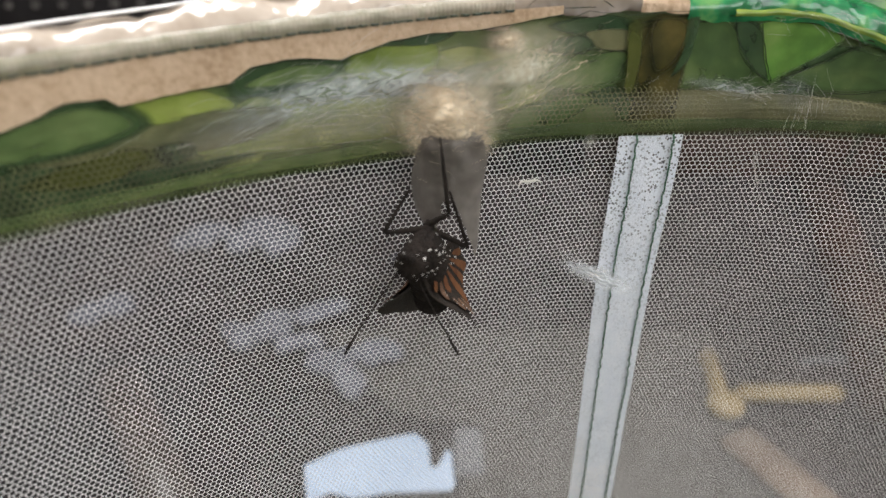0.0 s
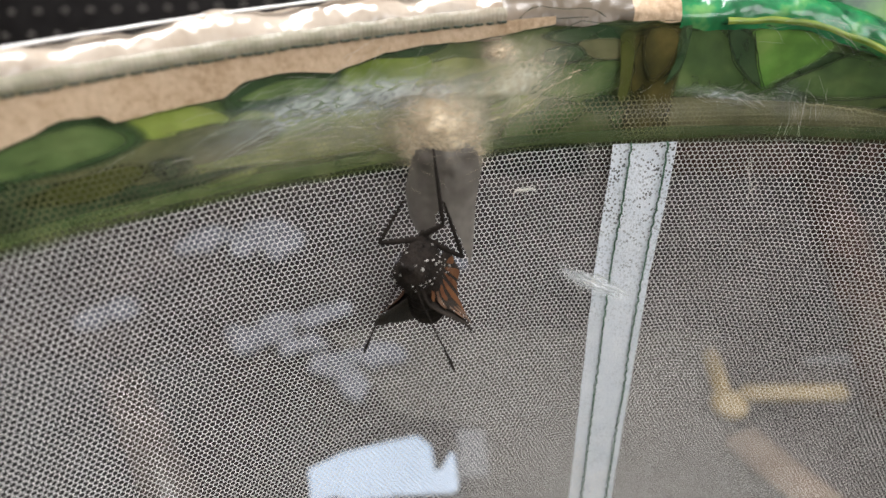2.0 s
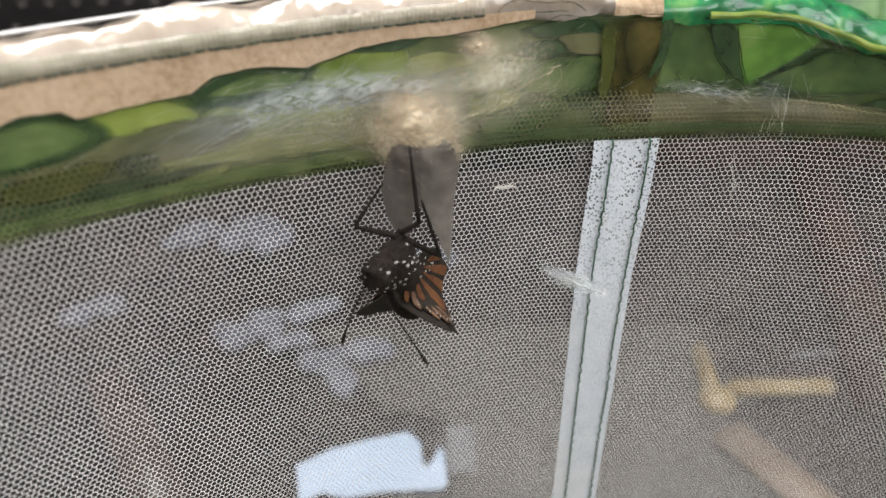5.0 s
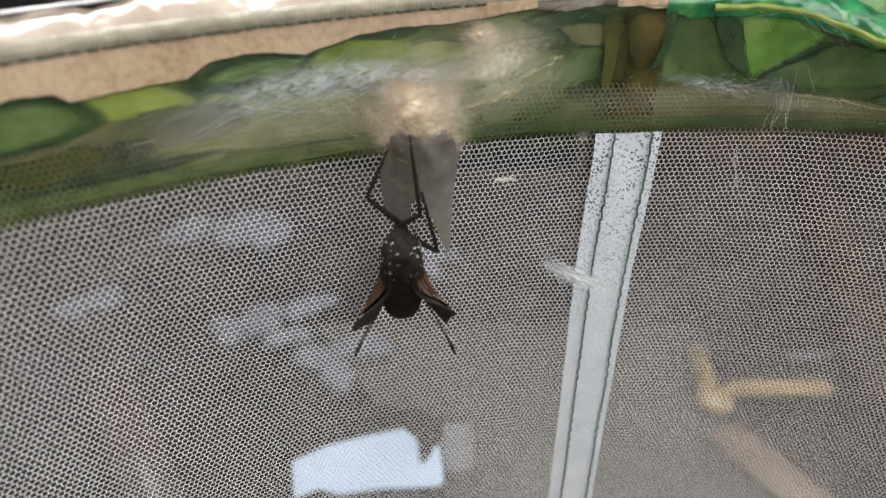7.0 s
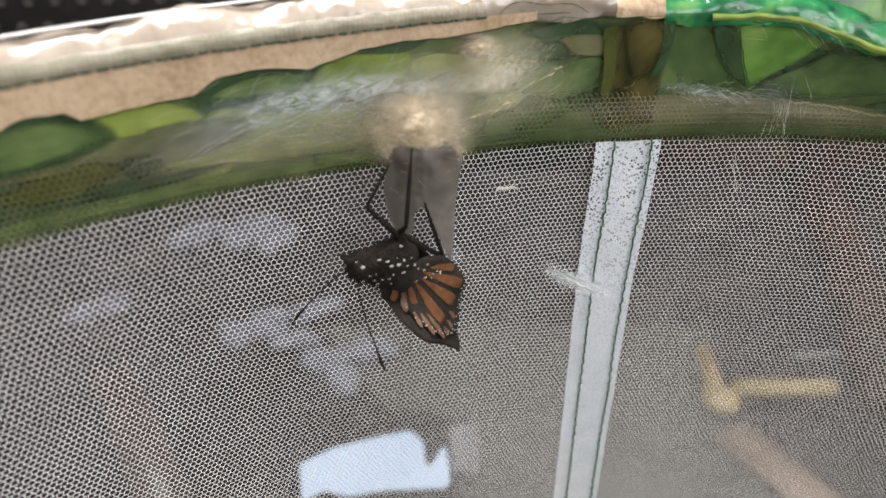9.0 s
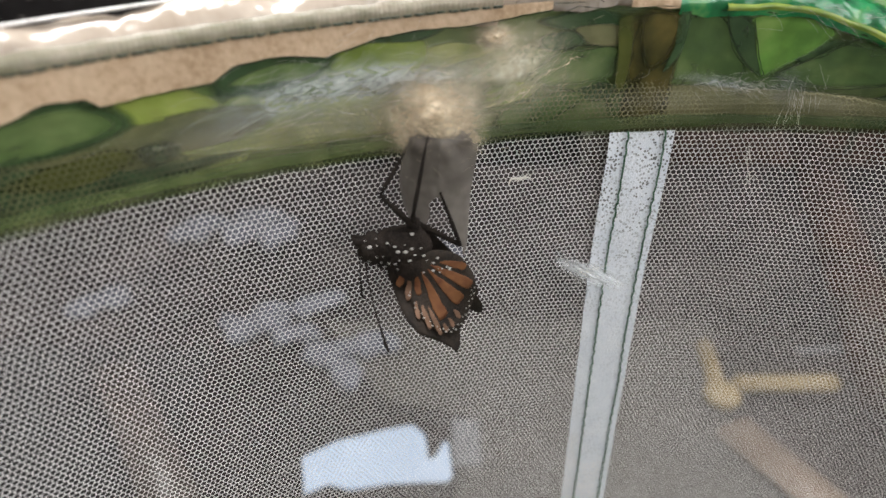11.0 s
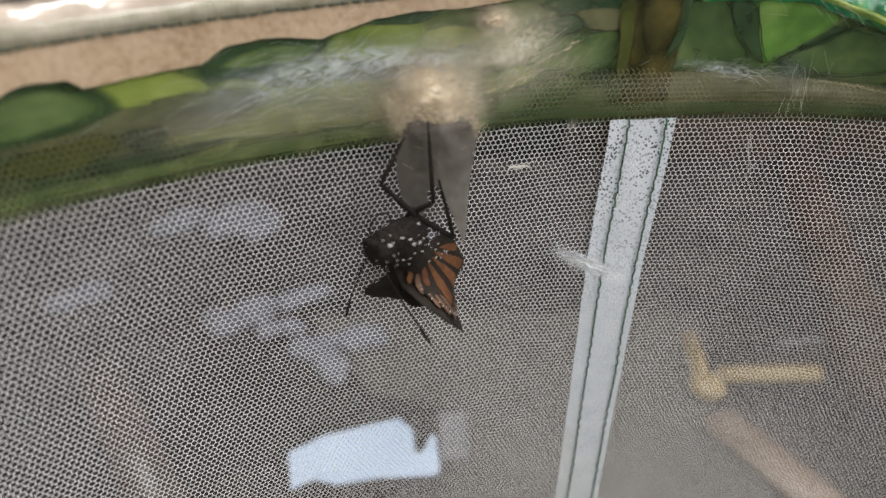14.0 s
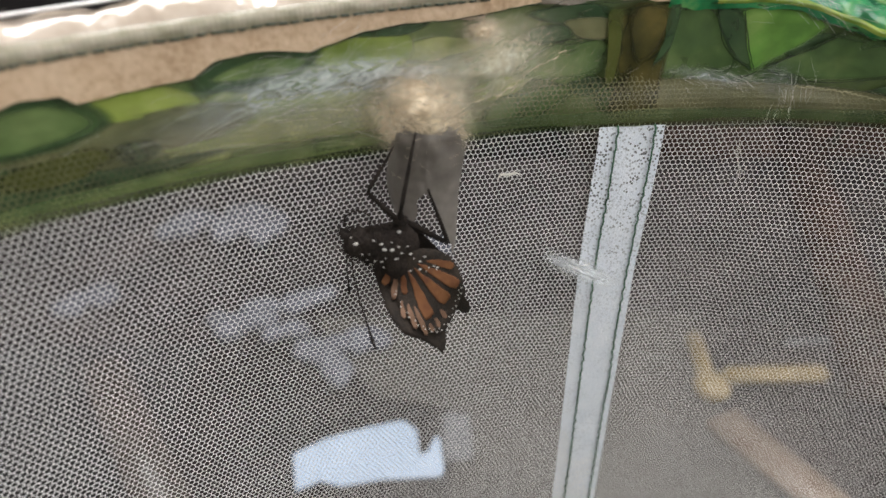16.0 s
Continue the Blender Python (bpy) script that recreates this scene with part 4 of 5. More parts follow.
def chrysalis():
    top = tagged(new("empty_chrysalis"), "split empty grey translucent chrysalis hanging from silk", "chrysalis")
    husk_piece("husk_left", [(2, 1.2, -3.5), (-1, 1.2, -4.8), (-4.8, 1.1, -5.5), (-10, 0.8, -6.6), (-12.6, 0.5, -6.5), (-13.8, -1.0, -6.3), (-15.5, -0.8, -6.0), (-17.5, -1.0, -5.2), (-19.4, -1.9, -4.2), (-20.7, -3.1, -3.4)], -0.25, 1.5, top)
    husk_piece("husk_right", [(2, -0.6, 6.0), (-1, -0.6, 7.6), (-4.8, -0.5, 8.2), (-10, -0.2, 7.4), (-12.4, 0.2, 7.0), (-13.8, 1.5, 6.9), (-16, 2.5, 6.8), (-18, 3.3, 6.7), (-20, 4.0, 6.6), (-22, 4.8, 6.5), (-24, 5.4, 6.4), (-25.8, 5.7, 5.9)], 0.2, 7.3, top)


chrysalis()

# ---- the butterfly ----
butterfly = tagged(new("butterfly"), "newly emerged monarch butterfly with soft orange black-veined wings, hanging", "butterfly")
def butterfly_body():
    bm = ball(mm(3.2, 0, -5.4), mm(5.4, 3.8, 4.6), seg=28, turn=(0, 10, 0), lumps=0.0005, freq=900)
    tube([mm(0.3, 0, 0.6), mm(0.8, 0, -0.6), mm(1.6, 0, -2.2), mm(2.2, 0, -4.2)], [0.0006, 0.0012, 0.0021, 0.0029], 14, bm)
    ball(mm(2.6, 0, -8.2), mm(3.6, 4.1, 4.8), bm, seg=20, lumps=0.0005, freq=1000)
    ball(mm(6.2, 0, -5.0), mm(3.6, 3.0, 3.9), bm, seg=24, lumps=0.0009, freq=800)
    thorax = part("thorax", bm, BLACK, butterfly)
    bm = ball(mm(9.3, 0, -4.3), mm(2.7, 2.9, 2.9), seg=26, lumps=0.0007, freq=900)
    head = part("head", bm, BLACK, butterfly)
    for s in (-1, 1):
        part("eye", ball(mm(9.9, s * 1.9, -4.2), mm(1.4, 1.1, 1.5), seg=14), BLACK, head)
        part("palp", tube([mm(10.6, s * 0.7, -3.0), mm(11.9, s * 0.8, -2.2), mm(12.6, s * 0.6, -1.3)], [0.0009, 0.0007, 0.0003], 7), BLACK, head)
    # swollen abdomen, hanging between the wings
    axis = [mm(2.2, 0, -8.0), mm(0.4, 0, -11.4), mm(-1.0, 0, -14.8), mm(-1.6, 0, -18.2), mm(-1.7, 0, -20.4)]
    pts, radii = [], []
    for n in range(33):
        f = n / 32 * 4
        k = min(3, int(f))
        pts.append(axis[k].lerp(axis[k + 1], f - k))
        radii.append(max(0.0005, (3.8 * math.sqrt(max(0.0, 1 - (abs(n / 32 - 0.42) / 0.585) ** 3)) + 0.10 * math.sin(n * 2 * math.pi / 4)) * MM))
    part("abdomen", tube(pts, radii, 22), BLACK, butterfly)
    bm = bmesh.new()
    r2 = random.Random(9)
    set_at = []
    for c, r, count in ((Vector((3.2, 0, -5.4)), Vector((5.5, 3.9, 4.7)), 46), (Vector((6.6, 0, -5.0)), Vector((3.7, 3.1, 3.9)), 26), (Vector((9.3, 0, -4.3)), Vector((2.8, 3.0, 3.0)), 9)):
        tries = 0
        while count and tries < 4000:
            tries += 1
            d = Vector((r2.gauss(0, 1), r2.gauss(0, 1), r2.gauss(0, 1))).normalized()
            if (abs(d.y) < 0.45 and (d.x < 0.3 or r2.random() < 0.6)) or d.z < -0.8 or d.z > 0.85:
                continue
            p = Vector((c.x + d.x * r.x, d.y * r.y, c.z + d.z * r.z))
            if all((p - q).length > 1.15 for q in set_at):
                set_at.append(p)
                n = Vector((d.x / r.x, d.y / r.y, d.z / r.z)).normalized()
                m = Matrix.Translation(p * MM) @ n.to_track_quat("Z", "Y").to_matrix().to_4x4()
                size = r2.uniform(0.20, 0.50)
                made = ball((0, 0, 0), (size * MM, size * r2.uniform(0.35, 0.7) * MM, 0.14 * MM), None, seg=8)
                made.transform(m)
                me = bpy.data.meshes.new("spot")
                made.to_mesh(me)
                made.free()
                bm.from_mesh(me)
                bpy.data.meshes.remove(me)
                count -= 1
    part("white_spots", bm, SPOT, thorax, "white spots on the black body")
    # short fur
    for owner, c, r, count in ((thorax, Vector((3.8, 0, -5.5)), Vector((5.5, 3.6, 4.6)), 1100), (head, Vector((9.3, 0, -4.3)), Vector((2.7, 2.9, 2.9)), 500)):
        verts, faces = [], []
        for _ in range(count):
            d = Vector((r2.gauss(0, 1), r2.gauss(0, 1), r2.gauss(0, 1))).normalized()
            p = Vector((c.x + d.x * r.x, d.y * r.y, c.z + d.z * r.z))
            n = Vector((d.x / r.x, d.y / r.y, d.z / r.z)).normalized()
            side = n.cross(Vector((r2.gauss(0, 1), r2.gauss(0, 1), r2.gauss(0, 1)))).normalized() * 0.07
            tip = p + n * r2.uniform(0.4, 1.0) + Vector((r2.gauss(0, 0.25), r2.gauss(0, 0.25), r2.gauss(0, 0.25) - 0.2))
            k = len(verts)
            verts += [(p - side) * MM, (p + side) * MM, tip * MM]
            faces.append((k, k + 1, k + 2))
        link("fur", verts, faces, BLACK, owner, "short black fur", False)
    # coiled tongue
    pts = [mm(9.0 + 2.7 * (1 - t * 0.35) * math.cos(t * 6.4 - 0.5), 0.5 * t, 0.2 + 2.5 * (1 - t * 0.35) * math.sin(t * 6.4 - 0.5)) for t in np.linspace(0, 1, 34)]
    tongue = part("tongue", tube(pts, 0.00017, 6), BLACK, head, "thin curled black tongue")
    return head, tongue


head, tongue = butterfly_body()


def sheet(outline, bow, thick, off=0.0, bm=None):
    """A thin slab in the wing's plane (forward, down), slightly bowed; off lifts it to one side."""
    bm = bm or bmesh.new()
    mid = sum(outline, Vector((0, 0))) / len(outline)
    def at(p, side):
        return Vector((p.x, bow(p) + side, -p.y)) * MM
    layers = []
    for side in (off - thick / 2, off + thick / 2):
        rings = [[bm.verts.new(at(mid + (p - mid) * f, side)) for p in outline] for f in (0.17, 0.34, 0.5, 0.67, 0.84, 1.0)]
        c = bm.verts.new(at(mid, side))
        n = len(outline)
        for i in range(n):
            bm.faces.new((c, rings[0][i], rings[0][(i + 1) % n]))
            for a, b in zip(rings, rings[1:]):
                bm.faces.new((a[i], a[(i + 1) % n], b[(i + 1) % n], b[i]))
        layers.append(rings[-1])
    n = len(outline)
    for i in range(n):
        bm.faces.new((layers[0][i], layers[0][(i + 1) % n], layers[1][(i + 1) % n], layers[1][i]))
    return bm


HIND = [(1.2, 6.4), (4.2, 7.4), (4.8, 10.0), (4.0, 13.2), (2.0, 16.5), (-0.7, 19.4), (-3.6, 21.0), (-6.6, 20.8), (-8.9, 18.2), (-10.0, 15.0), (-9.9, 11.6), (-8.6, 8.4), (-6.2, 6.0), (-2.0, 5.0)]
FORE = [(4.6, 4.8), (7.4, 6.3), (7.6, 9.5), (6.6, 13.0), (5.0, 16.4), (2.9, 19.6), (-0.3, 22.4), (-3.0, 24.3), (-4.4, 25.5), (-5.6, 24.3), (-6.0, 21.6), (-6.6, 19.8), (-6.3, 16.6), (-4.0, 11.0), (0.0, 7.0)]


def cell(p0, ang, r0, r1, spread):
    """One orange field between two veins: a long drop from r0 to r1 mm out of p0."""
    out = []
    a0, a1 = radians(ang - spread / 2), radians(ang + spread / 2)
    for r, f in ((r0, 0.25), (r0 + (r1 - r0) * 0.25, 0.8), (r0 + (r1 - r0) * 0.6, 0.95), (r1 - 0.5, 0.85), (r1, 0.4)):
        m = (a0 + a1) / 2
        out.append(Vector((p0[0] + r * math.sin(m - f * spread * math.pi / 360), p0[1] + r * math.cos(m - f * spread * math.pi / 360))))
    for r, f in ((r1, 0.4), (r1 - 0.5, 0.85), (r0 + (r1 - r0) * 0.6, 0.95), (r0 + (r1 - r0) * 0.25, 0.8), (r0, 0.25)):
        m = (a0 + a1) / 2
        out.append(Vector((p0[0] + r * math.sin(m + f * spread * math.pi / 360), p0[1] + r * math.cos(m + f * spread * math.pi / 360))))
    return out


def wings(side):
    def bow(p):
        # close to the body above; below, the front edge flares outwards
        low = min(1.0, max(0.0, (p.y - 11.5) / 8))
        low = low * low * (3 - 2 * low)
        return side * (2.3 + (0.0138 if side > 0 else 0.0112) * p.y * p.y + ((-0.14 + 0.86 * low) * (p.x + 3) if side > 0 else (-0.15 + 0.62 * low) * (p.x + 4)) + (0.06 if side > 0 else 0.0) * low * max(0.0, p.x + 1.5) ** 1.3 - 0.09 * max(0.0, -p.x - 3) ** 1.5 * min(1.0, max(0.0, (18 - p.y) / 8)) + 0.25 * math.sin(p.x * 0.6 + p.y * 0.2))
    def lift(p):
        if side > 0:
            return Vector((0.94 * p.x - 0.2 - 0.30 * max(0.0, p.y - 15) * min(1.0, max(0.0, (p.x + 5) / 7)), p.y - 0.10 * max(0.0, p.y - 18)))
        # the other pair hangs further back
        u, v = p.x - 1.5, p.y - 4.4
        c, d = math.cos(radians(20)), math.sin(radians(20))
        u, v = u * c - v * d, (v * c + u * d) * 1.26
        front = max(0.0, u + 3) * min(1.0, max(0.0, v - 3) / 8)
        return Vector((1.5 + u * (0.40 + 0.62 * min(1.0, max(0.0, v) / 18)), 4.4 + v + 0.75 * front))
    def worn(line):
        # slightly ragged edge
        return [p * (1 + 0.010 * noise.noise(Vector((p.x * 1.7, p.y * 1.7, side)))) for p in line]
    fore = part("forewing", sheet([lift(p) for p in worn(smooth_outline(FORE))], bow, 0.10, off=-side * 0.5), WING, butterfly, "black edged forewing")
    hind = part("hindwing", sheet([lift(p) for p in worn(smooth_outline(HIND))], bow, 0.10, off=side * 0.35), WING, butterfly, "orange hindwing with black veins")
    def uneven(line):
        return [Vector((p.x + 0.20 * noise.noise(Vector((p.x * 1.1, p.y * 1.1, 3))), p.y + 0.26 * noise.noise(Vector((p.x * 1.3, p.y * 1.3, 8))))) for p in line]
    base = (2.0, 5.6)
    fields = [(32, 2.8, 7.2, 17, 0), (15, 4.0, 8.4, 12, 1), (-21, 3.8, 12.6, 15.5, 0), (-41, 4.0, 13.4, 14.5, 0), (-57.5, 4.0, 13.0, 14, 0), (-72, 5.4, 10.8, 11, 0), (-1.5, 3.6, 7.6, 14, 0),
              (-4, 9.0, 12.6, 7, 1), (-11, 9.6, 14.8, 6, 1), (-17.5, 13.3, 15.4, 4.5, 1), (-24.5, 13.5, 15.8, 4.5, 1), (-31.5, 13.3, 15.8, 4.5, 1), (4, 8.4, 10.6, 6, 1)]
    for ang, r0, r1, spread, tone in fields:
        part("orange_cell", sheet([lift(p) for p in uneven(smooth_outline(cell(base, ang, r0, r1, spread * 0.82), 3))], bow, 0.05, side * 0.50), DUSTY if tone else ORANGE, hind)
    dots = bmesh.new()
    line = smooth_outline(HIND)
    mid = Vector((-1.8, 13.5))
    for n, p in enumerate(line):
        if p.y < 12.5:
            continue
        for f, r in ((0.95, 0.21), (0.88, 0.16)):
            if (n + (1 if f < 0.93 else 0)) % 3:
                continue
            q = lift(mid + (p - mid) * f)
            ball(Vector((q.x, bow(q) + side * 0.47, -q.y)) * MM, (r * MM, 0.08 * MM, r * MM), dots, seg=7)
    flecks = random.Random(17)
    for _ in range(16):
        q = lift(Vector((flecks.uniform(-5.5, 2.0), flecks.uniform(6.4, 9.4))))
        r = flecks.uniform(0.16, 0.34)
        ball(Vector((q.x, bow(q) + side * 0.44, -q.y)) * MM, (r * MM, 0.10 * MM, r * 0.6 * MM), dots, seg=7)
    part("white_dots", dots, SPOT, hind, "white dots along the wing's black margin")
    # antenna with its club
    pts = [mm(10.4, side * 1.0, -4.6), mm(11.2, side * 2.8, -8.4), mm(11.0, side * 5.4, -13.8), mm(10.5, side * 7.4, -18.0), mm(10.2, side * 8.6, -20.8), mm(9.9, side * 9.2, -22.4)]
    base = pts[0]
    feeler = part("antenna", tube(pts, [0.00018, 0.00014, 0.00014, 0.00018, 0.00036, 0.00020], 7), BLACK, head, "thin clubbed antenna")
    feelers.append((feeler, base))


feelers = []
wings(1)
wings(-1)

GRIP = Vector((-0.0024, 0.1120, 0.3662))
# seconds, heading (0 towards the open front, 90 to its left), nod, sideways shift in mm
TURNS = [
    (0, 20, 3, 0), (0.1, 48, -4, 0), (0.2, 80, -3, 0), (0.3, 96, 0, 0), (0.4, 104, 8, -0.6), (0.6, 107, 12, -1.6), (0.8, 107, 8, -1.8), (1, 105, 0, -1.9), (1.2, 70, -4, -0.8),
    (1.3, 45, 0, 0), (1.4, 26, 2, 0), (1.5, 8, 4, 0), (1.7, 7, 4, 0), (2, 16, 3, 0), (2.2, 44, -4, 0), (2.3, 72, -5, 0), (2.5, 98, -3, -1), (2.7, 82, -4, 0), (2.8, 66, -3, 0),
    (3, 8, 4, 0), (3.2, -10, 5, 0), (3.5, -14, 6, 0), (3.8, -3, 6, 0), (4, 8, 4, 0), (4.2, 12, 3, 0), (4.8, 29, -3, 0), (5.4, 20, 0, 0), (6.3, 9, 5, 0),
    (6.5, 7, 5, 0), (6.7, 7, 5, 0), (7, -5, 6, 0), (7.5, -13, 6, 0), (7.8, 3, 5, 0), (8, 46, 2, 0), (8.2, 86, -4, 0), (8.5, 98, -2, 0), (8.7, 84, -4, 0), (9, 64, -6, 0), (9.2, 54, -6, 0),
    (9.9, 40, -5, 0), (10.6, 70, -4, 0), (11.3, 86, -2, 0), (11.5, 50, 2, 0), (11.8, 22, 1, 0), (12, 14, 3, 0), (12.4, 24, 3, 0), (12.5, 36, 3, 0), (12.6, 72, 2, 0), (12.8, 94, 2, 0),
    (13, 101, 3, -1.0), (13.2, 102, 4, -1.0), (13.5, 100, 1, -0.8), (13.8, 66, 4, 0), (14, 41, 4, 0), (14.4, 20, 3, 0), (14.5, 22, 3, 0), (14.8, 50, -2, 0), (15, 84, -3, 0), (15.5, 92, -3, 0), (16, 84, -2, 0),
]
# seconds, how far the far feeler swings forwards
FAR_FEELER = [(0, 30), (0.4, 0), (1.0, 0), (1.5, 0), (7.5, 0), (7.8, 25), (8.2, 42), (9.2, 40), (11.3, 8), (12.4, 0), (16, 5)]


def body_pose(heading, nod, shift):
    # local x is the way that the head points
    return Matrix.Translation(GRIP + mm(shift, 0, 0)) @ pose(0, 0, 0, 0, 0, -90 - heading) @ pose(0, 0, 0, 0, -nod, 0)


NECK = mm(6.5, 0, -4.6)


def turned_at(p, degrees):
    return Matrix.Translation(p) @ pose(0, 0, 0, 0, degrees, 0) @ Matrix.Translation(-p)


# legs: two stiff pieces each; the foot keeps its hold while the body turns
# hip; foot and way of the knee early and late; lengths in mm
LEGS = [
    (mm(0.8, 1.0, -0.8), (-0.0062, 0.1130, 0.3725), (-1.0, -0.3, -0.5), (-0.0042, 0.1130, 0.3800), (-1.0, -0.4, 0.0), 9.4, 9.4),
    (mm(1.0, -0.8, -0.6), (-0.0005, 0.1110, 0.3832), (0.9, -0.5, -0.1), (-0.0003, 0.1110, 0.3832), (0.9, -0.5, -0.1), 6.2, 14.2),
    (mm(0.2, -1.0, -0.9), (0.0012, 0.1130, 0.3722), (1.0, 0.0, -0.35), (0.0016, 0.1130, 0.3718), (1.0, 0.0, -0.35), 9.4, 12.0),
]


def bone(length, r0, r1):
    pts = [mm(0, 0, length * f) for f in (0, 0.15, 0.5, 0.85, 1.0)]
    bm = tube(pts, [r0 * MM * k for k in (0.8, 1.0, 0.9)] + [r1 * MM, r1 * MM * 0.8], 8)
    return bm


def aim(a, b):
    return Matrix.Translation(a) @ (b - a).to_track_quat("Z", "Y").to_matrix().to_4x4()


def knee(hip, foot, pole, l1, l2):
    way = foot - hip
    d = min(max(way.length, abs(l1 - l2) + 1e-5), l1 + l2 - 1e-5)
    w = way.normalized()
    along = (l1 * l1 - l2 * l2 + d * d) / (2 * d)
    high = math.sqrt(max(l1 * l1 - along * along, 0.0))
    out = (pole - w * pole.dot(w)).normalized()
    return hip + w * along + out * high


def motions():
    turns = [(t, body_pose(h, nod, shift)) for t, h, nod, shift in TURNS]
    headings = [row[1] for row in TURNS]
    legs = []
    for hip, foot, pole, foot2, pole2, l1, l2 in LEGS:
        upper = part("leg", bone(l1, 0.66, 0.48), BLACK, butterfly, "bent black leg")
        lower = part("leg_tip", bone(l2, 0.44, 0.26), BLACK, butterfly, "thin black leg tip")
        legs.append((upper, lower, hip, Vector(foot), Vector(pole), Vector(foot2), Vector(pole2), l1 * MM, l2 * MM))
    walk(butterfly, turns)
    # the head nods a little as the body swings
    walk(head, [(row[0], turned_at(NECK, 4 * math.sin(row[0] * 1.9))) for row in TURNS])
    # the tongue stays tucked in the face, and uncoils late
    tucked = Matrix.Translation(mm(-1.5, 0, -4.2))
    walk(tongue, [(0, tucked), (11.3, tucked), (12.7, Matrix.Identity(4)), (16, Matrix.Identity(4))])
    near, far = feelers
    walk(near[0], [(row[0], turned_at(near[1], 5 * math.sin(row[0] * 1.3 + 1) + 9 * min(1.0, max(0.0, (row[0] - 11.3) / 1.4)))) for row in TURNS])
    walk(far[0], [(t, turned_at(far[1], -a)) for t, a in FAR_FEELER])
    for upper, lower, hip, foot, pole, foot2, pole2, l1, l2 in legs:
        ups, lows = [], []
        for (t, m), h in zip(turns, headings):
            inv = m.inverted()
            late = min(1.0, max(0.0, (t - 4.2) / 2.1))
            aside = min(1.0, max(0.0, (h - 35) / 45)) if l2 > 0.0135 else 0.0
            way = pole.lerp(pole2, late).lerp(Vector((-0.15, -1.0, -0.2)), aside)
            f, p = inv @ foot.lerp(foot2, late), inv.to_3x3() @ way
            k = knee(hip, f, p, l1, l2)
            ups.append((t, aim(hip, k)))
            lows.append((t, aim(k, f)))
        walk(upper, ups)
        walk(lower, lows)


# ---- on and beyond the table ----
def table():
    top = tagged(new("table"), "grey-brown wooden table under the cage", "table")
    part("tabletop", box(-0.75, -0.55, -0.03, 1.05, 1.06, 0.0, 0.004), TABLE, top, smooth=False)
    for x in (-0.68, 0.98):
        for y in (-0.48, 0.99):
            part("leg", box(x - 0.03, y - 0.03, -0.75, x + 0.03, y + 0.03, -0.03, 0.003), TABLE, top, smooth=False)


table()


def flat_sheet(name, outline, z, thick, mat, label, category):
    bm = bmesh.new()
    lo = [bm.verts.new((x, y, z)) for x, y in outline]
    hi = [bm.verts.new((x, y, z + thick)) for x, y in outline]
    n = len(outline)
    bm.faces.new(hi)
    bm.faces.new(lo[::-1])
    for i in range(n):
        bm.faces.new((lo[i], lo[(i + 1) % n], hi[(i + 1) % n], hi[i]))
    return tagged(part(name, bm, mat, smooth=False), label, category)


flat_sheet("paper_sheet", [(-0.116, 0.400), (-0.090, 0.418), (-0.055, 0.430), (-0.025, 0.438), (-0.013, 0.425), (-0.010, 0.397), (-0.004, 0.400), (0.003, 0.418), (0.007, 0.416), (0.010, 0.380), (0.006, 0.374), (-0.040, 0.372), (-0.072, 0.366), (-0.090, 0.372), (-0.107, 0.362)], 0.001, 0.001, PAPER, "torn sheet of white paper lying on the table", "paper")


flat_sheet("grey_card", [(0.010, 0.445), (0.034, 0.445), (0.035, 0.392), (0.011, 0.390)], 0.001, 0.001, CARD, "small pale grey card lying beside the paper", "card")
# added strip that gives the thin pale line beyond the netting
flat_sheet("pale_line_strip", [(0.366, 0.538), (0.460, 0.543), (0.460, 0.549), (0.366, 0.545)], 0.0, 0.003, CARD, "thin pale grey strip added on the table for a pale line", "strip")


def yellow_angle():
    top = tagged(new("wooden_angle"), "small yellow painted wooden angle on the table", "wooden toy")
    arm = part("short_arm", box(-0.0075, 0.0, 0.0, 0.0075, 0.084, 0.018, 0.005), YELLOW, top)
    arm.matrix_local = pose(0.2575, 0.464, 0.0, 0, 0, -9)
    part("knob", ball((0.259, 0.465, 0.011), (0.017, 0.017, 0.011), seg=20), YELLOW, top, "rounded corner knob")
    part("long_arm", box(0.275, 0.474, 0.0, 0.378, 0.492, 0.018, 0.006), YELLOW, top)


yellow_angle()
# flat added patch that paints the window's sheen on the table
flat_sheet("sheen_patch", [(-0.13, 0.60), (0.30, 0.60), (0.262, 0.470), (0.268, 0.366), (0.30, 0.22), (0.02, 0.22), (0.012, 0.36), (0.03, 0.45), (-0.05, 0.47)], 0.0, 0.0008, TABLE_SHEEN, "smooth light grey patch, window sheen painted on the table", "mat")
tagged(part("cloth", box(-0.70, 0.33, 0.0, -0.23, 0.55, 0.004, 0.001), CLOTH), "dark grey cloth on the table", "cloth")


def slat(name, p, q, wide, high, mat, label):
    bm = box(-wide / 2, 0, 0, wide / 2, math.dist(p, q), high, 0.003)
    ob = part(name, bm, mat)
    ob.matrix_world = Matrix.Translation((*p, 0.001)) @ pose(0, 0, 0, 0, 0, math.degrees(math.atan2(q[1] - p[1], q[0] - p[0])) - 90)
    tagged(ob, label, "batten")


slat("wooden_batten", (0.410, 0.440), (0.690, 1.200), 0.064, 0.015, WOOD, "brown stained wooden batten lying on the table")
slat("wooden_board", (0.318, 0.300), (0.254, 0.430), 0.036, 0.012, PINE, "pale peach wooden board lying on the table")
slat("wooden_batten", (-0.185, 0.320), (-0.325, 0.520), 0.040, 0.010, PALE_WOOD, "pale wooden batten lying on the table")


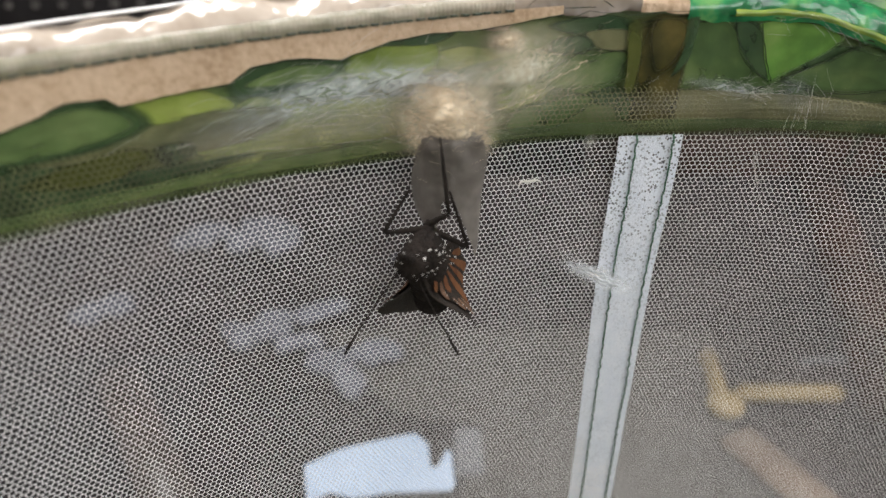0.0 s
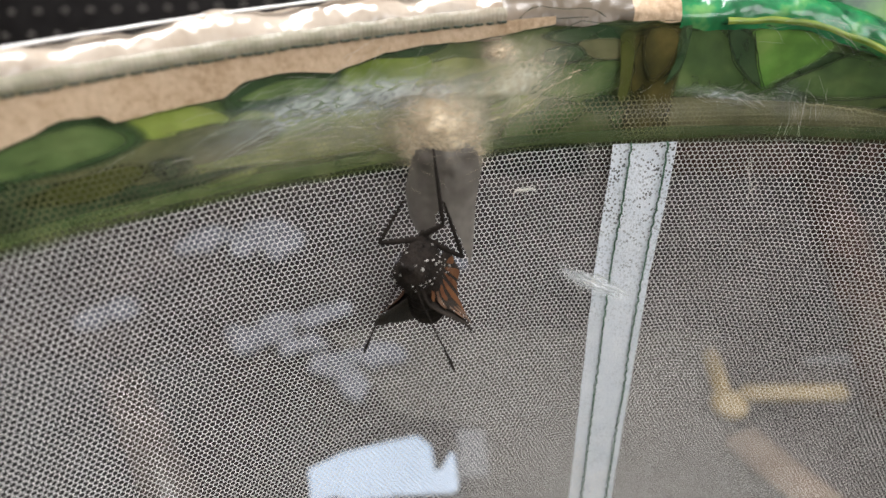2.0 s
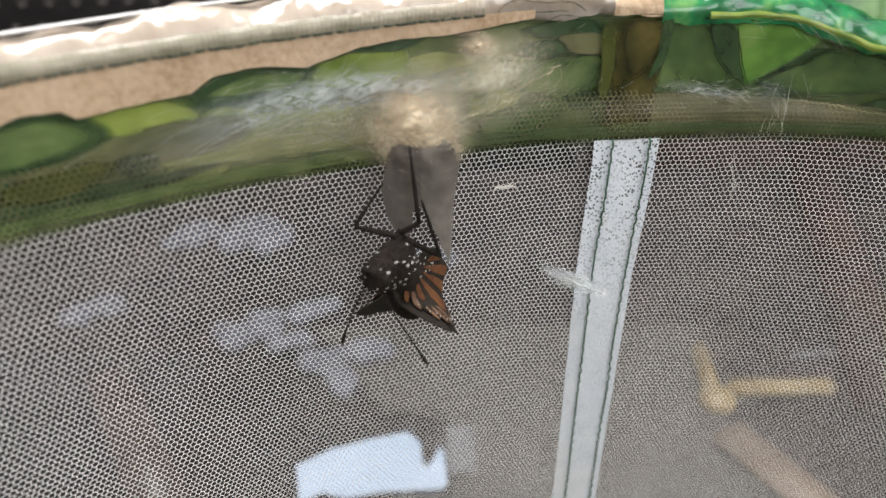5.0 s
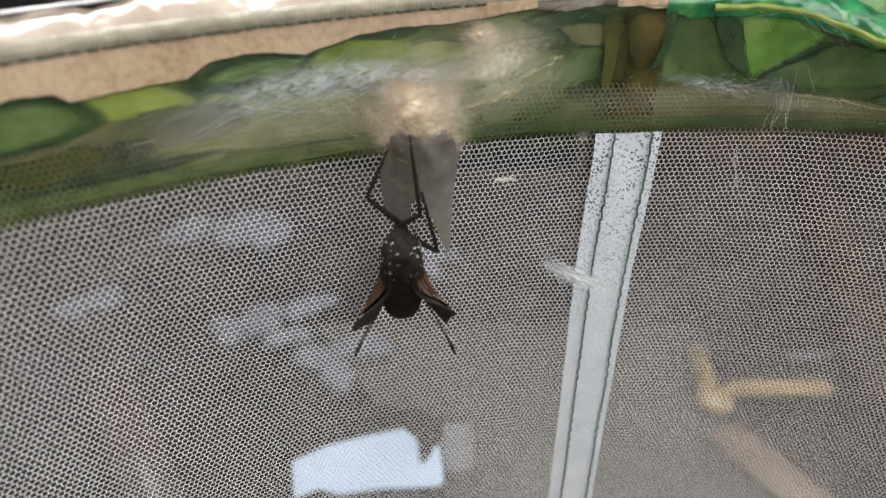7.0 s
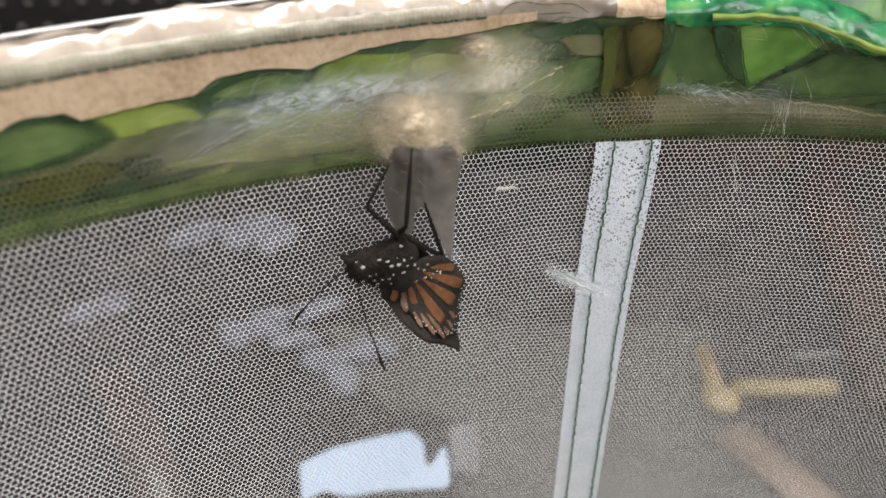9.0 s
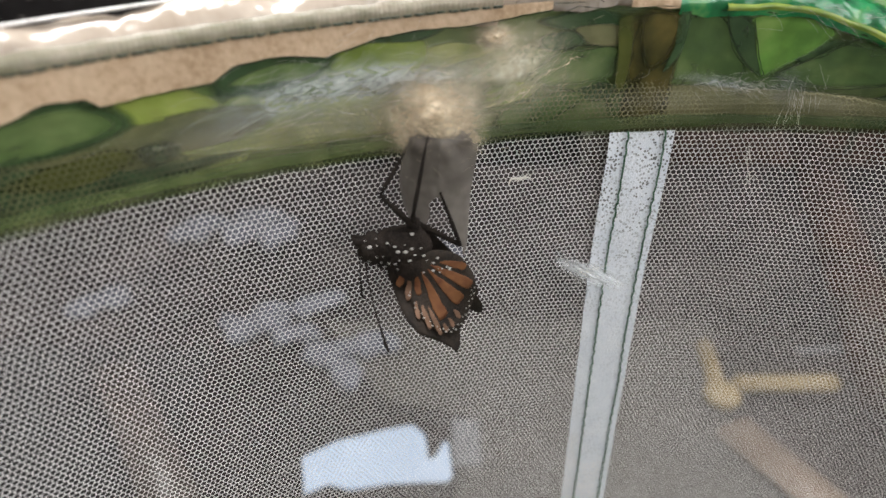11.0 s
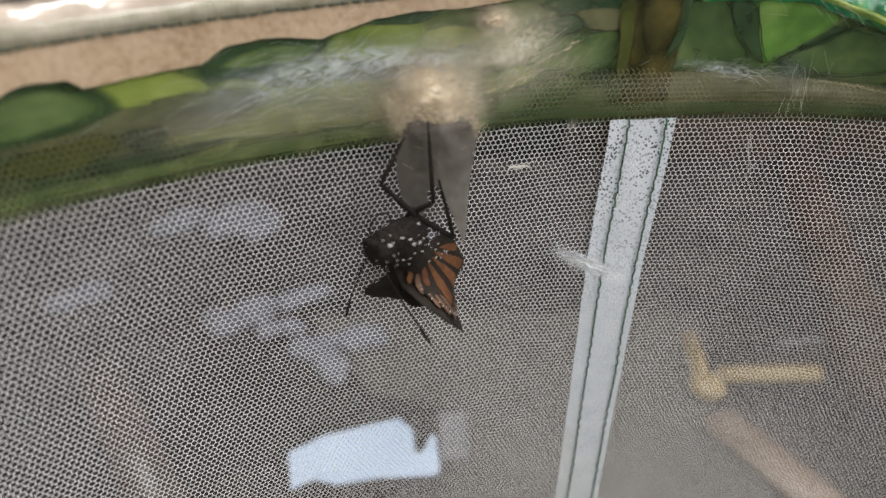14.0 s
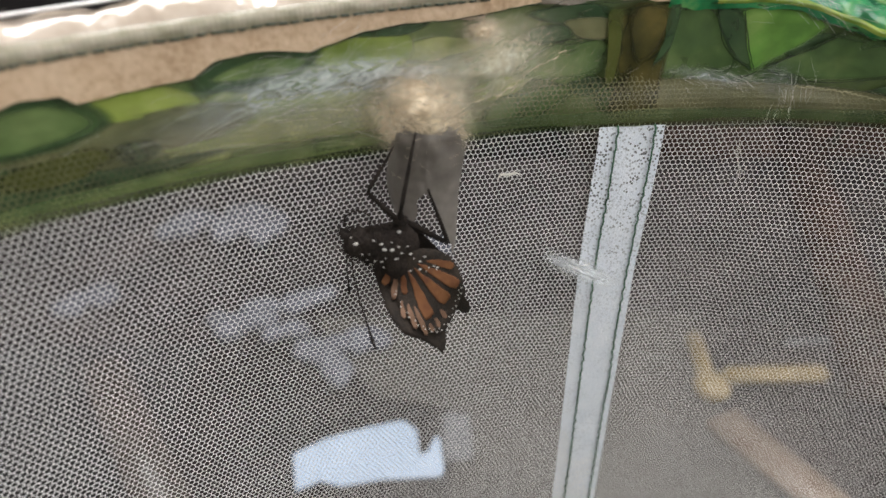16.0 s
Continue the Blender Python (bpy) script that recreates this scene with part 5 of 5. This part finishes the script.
def tissue(x, y, size, seed):
    bm = bmesh.new()
    r4 = random.Random(seed)
    for _ in range(5):
        ball((r4.gauss(0, size * 0.5), r4.gauss(0, size * 0.5), size * 0.3), (size * r4.uniform(0.5, 0.9), size * r4.uniform(0.4, 0.8), size * 0.3), bm, seg=18, lumps=size * 0.35, freq=1.6 / size)
    ob = tagged(part("crumpled_tissue", bm, TISSUE), "crumpled pale grey tissue on the table", "tissue", "crumpled tissues")
    ob.location = (x, y, 0.0)


for n, (x, y, size) in enumerate([(-0.251, 0.802, 0.040), (-0.333, 0.793, 0.034), (-0.379, 0.637, 0.026), (-0.190, 0.581, 0.034), (-0.081, 0.528, 0.028), (-0.017, 0.723, 0.030), (-0.144, 0.631, 0.022)]):
    tissue(x, y, size, 20 + n)


def sideboard():
    top = tagged(new("sideboard"), "dark brown stained wooden sideboard behind the table", "sideboard")
    x0, x1, y0, y1 = 0.42, 1.90, 1.32, 1.76
    part("body", box(x0, y0, room["z0"] + 0.08, x1, y1, 0.16, 0.006), WOOD, top)
    part("worktop", box(x0 - 0.02, y0 - 0.03, 0.16, x1 + 0.02, y1 + 0.01, 0.19, 0.005), WOOD, top)
    for k in range(3):
        a = x0 + 0.02 + k * 0.485
        door = part("door", box(a, y0 - 0.018, room["z0"] + 0.12, a + 0.465, y0 - 0.002, 0.13, 0.004), WOOD, top)
        part("handle", tube([(a + 0.40, y0 - 0.018, -0.06), (a + 0.40, y0 - 0.04, -0.06), (a + 0.40, y0 - 0.04, 0.02), (a + 0.40, y0 - 0.018, 0.02)], 0.005, 8), DARK_THREAD, door, "dark handle")
    for x in (x0 + 0.05, x1 - 0.05):
        for y in (y0 + 0.05, y1 - 0.05):
            part("leg", box(x - 0.025, y - 0.025, room["z0"], x + 0.025, y + 0.025, room["z0"] + 0.08, 0.003), WOOD, top)


sideboard()


def dotted_chair():
    top = tagged(new("upholstered_chair"), "black upholstered chair back with small pale dots", "chair")
    bm = box(-0.50, 0, -0.02, 0.85, 0.09, 1.05, 0.03)
    back = part("backrest", bm, SEAT, top)
    part("seat", box(-0.34, 0.09, -0.02, 0.34, 0.55, 0.10, 0.03), SEAT, top)
    for x in (-0.28, 0.28):
        for y in (0.05, 0.5):
            part("leg", tube([(x, y, -0.35), (x, y, -0.02)], 0.02, 10), WOOD, top)
    bm = bmesh.new()
    for i in range(33):
        for j in range(14):
            x, z = -0.48 + i * 0.040 + (0.020 if j % 2 else 0), 0.42 + j * 0.036
            ball((x, -0.0004, z), (0.0056, 0.0016, 0.0042), bm, seg=8)
    tagged(part("woven_dots", bm, DOT, back), "small pale woven dots", kind="stuff")
    top.matrix_world = pose(-0.55, 1.12, -0.40, 0, 0, 8)


dotted_chair()

motions()
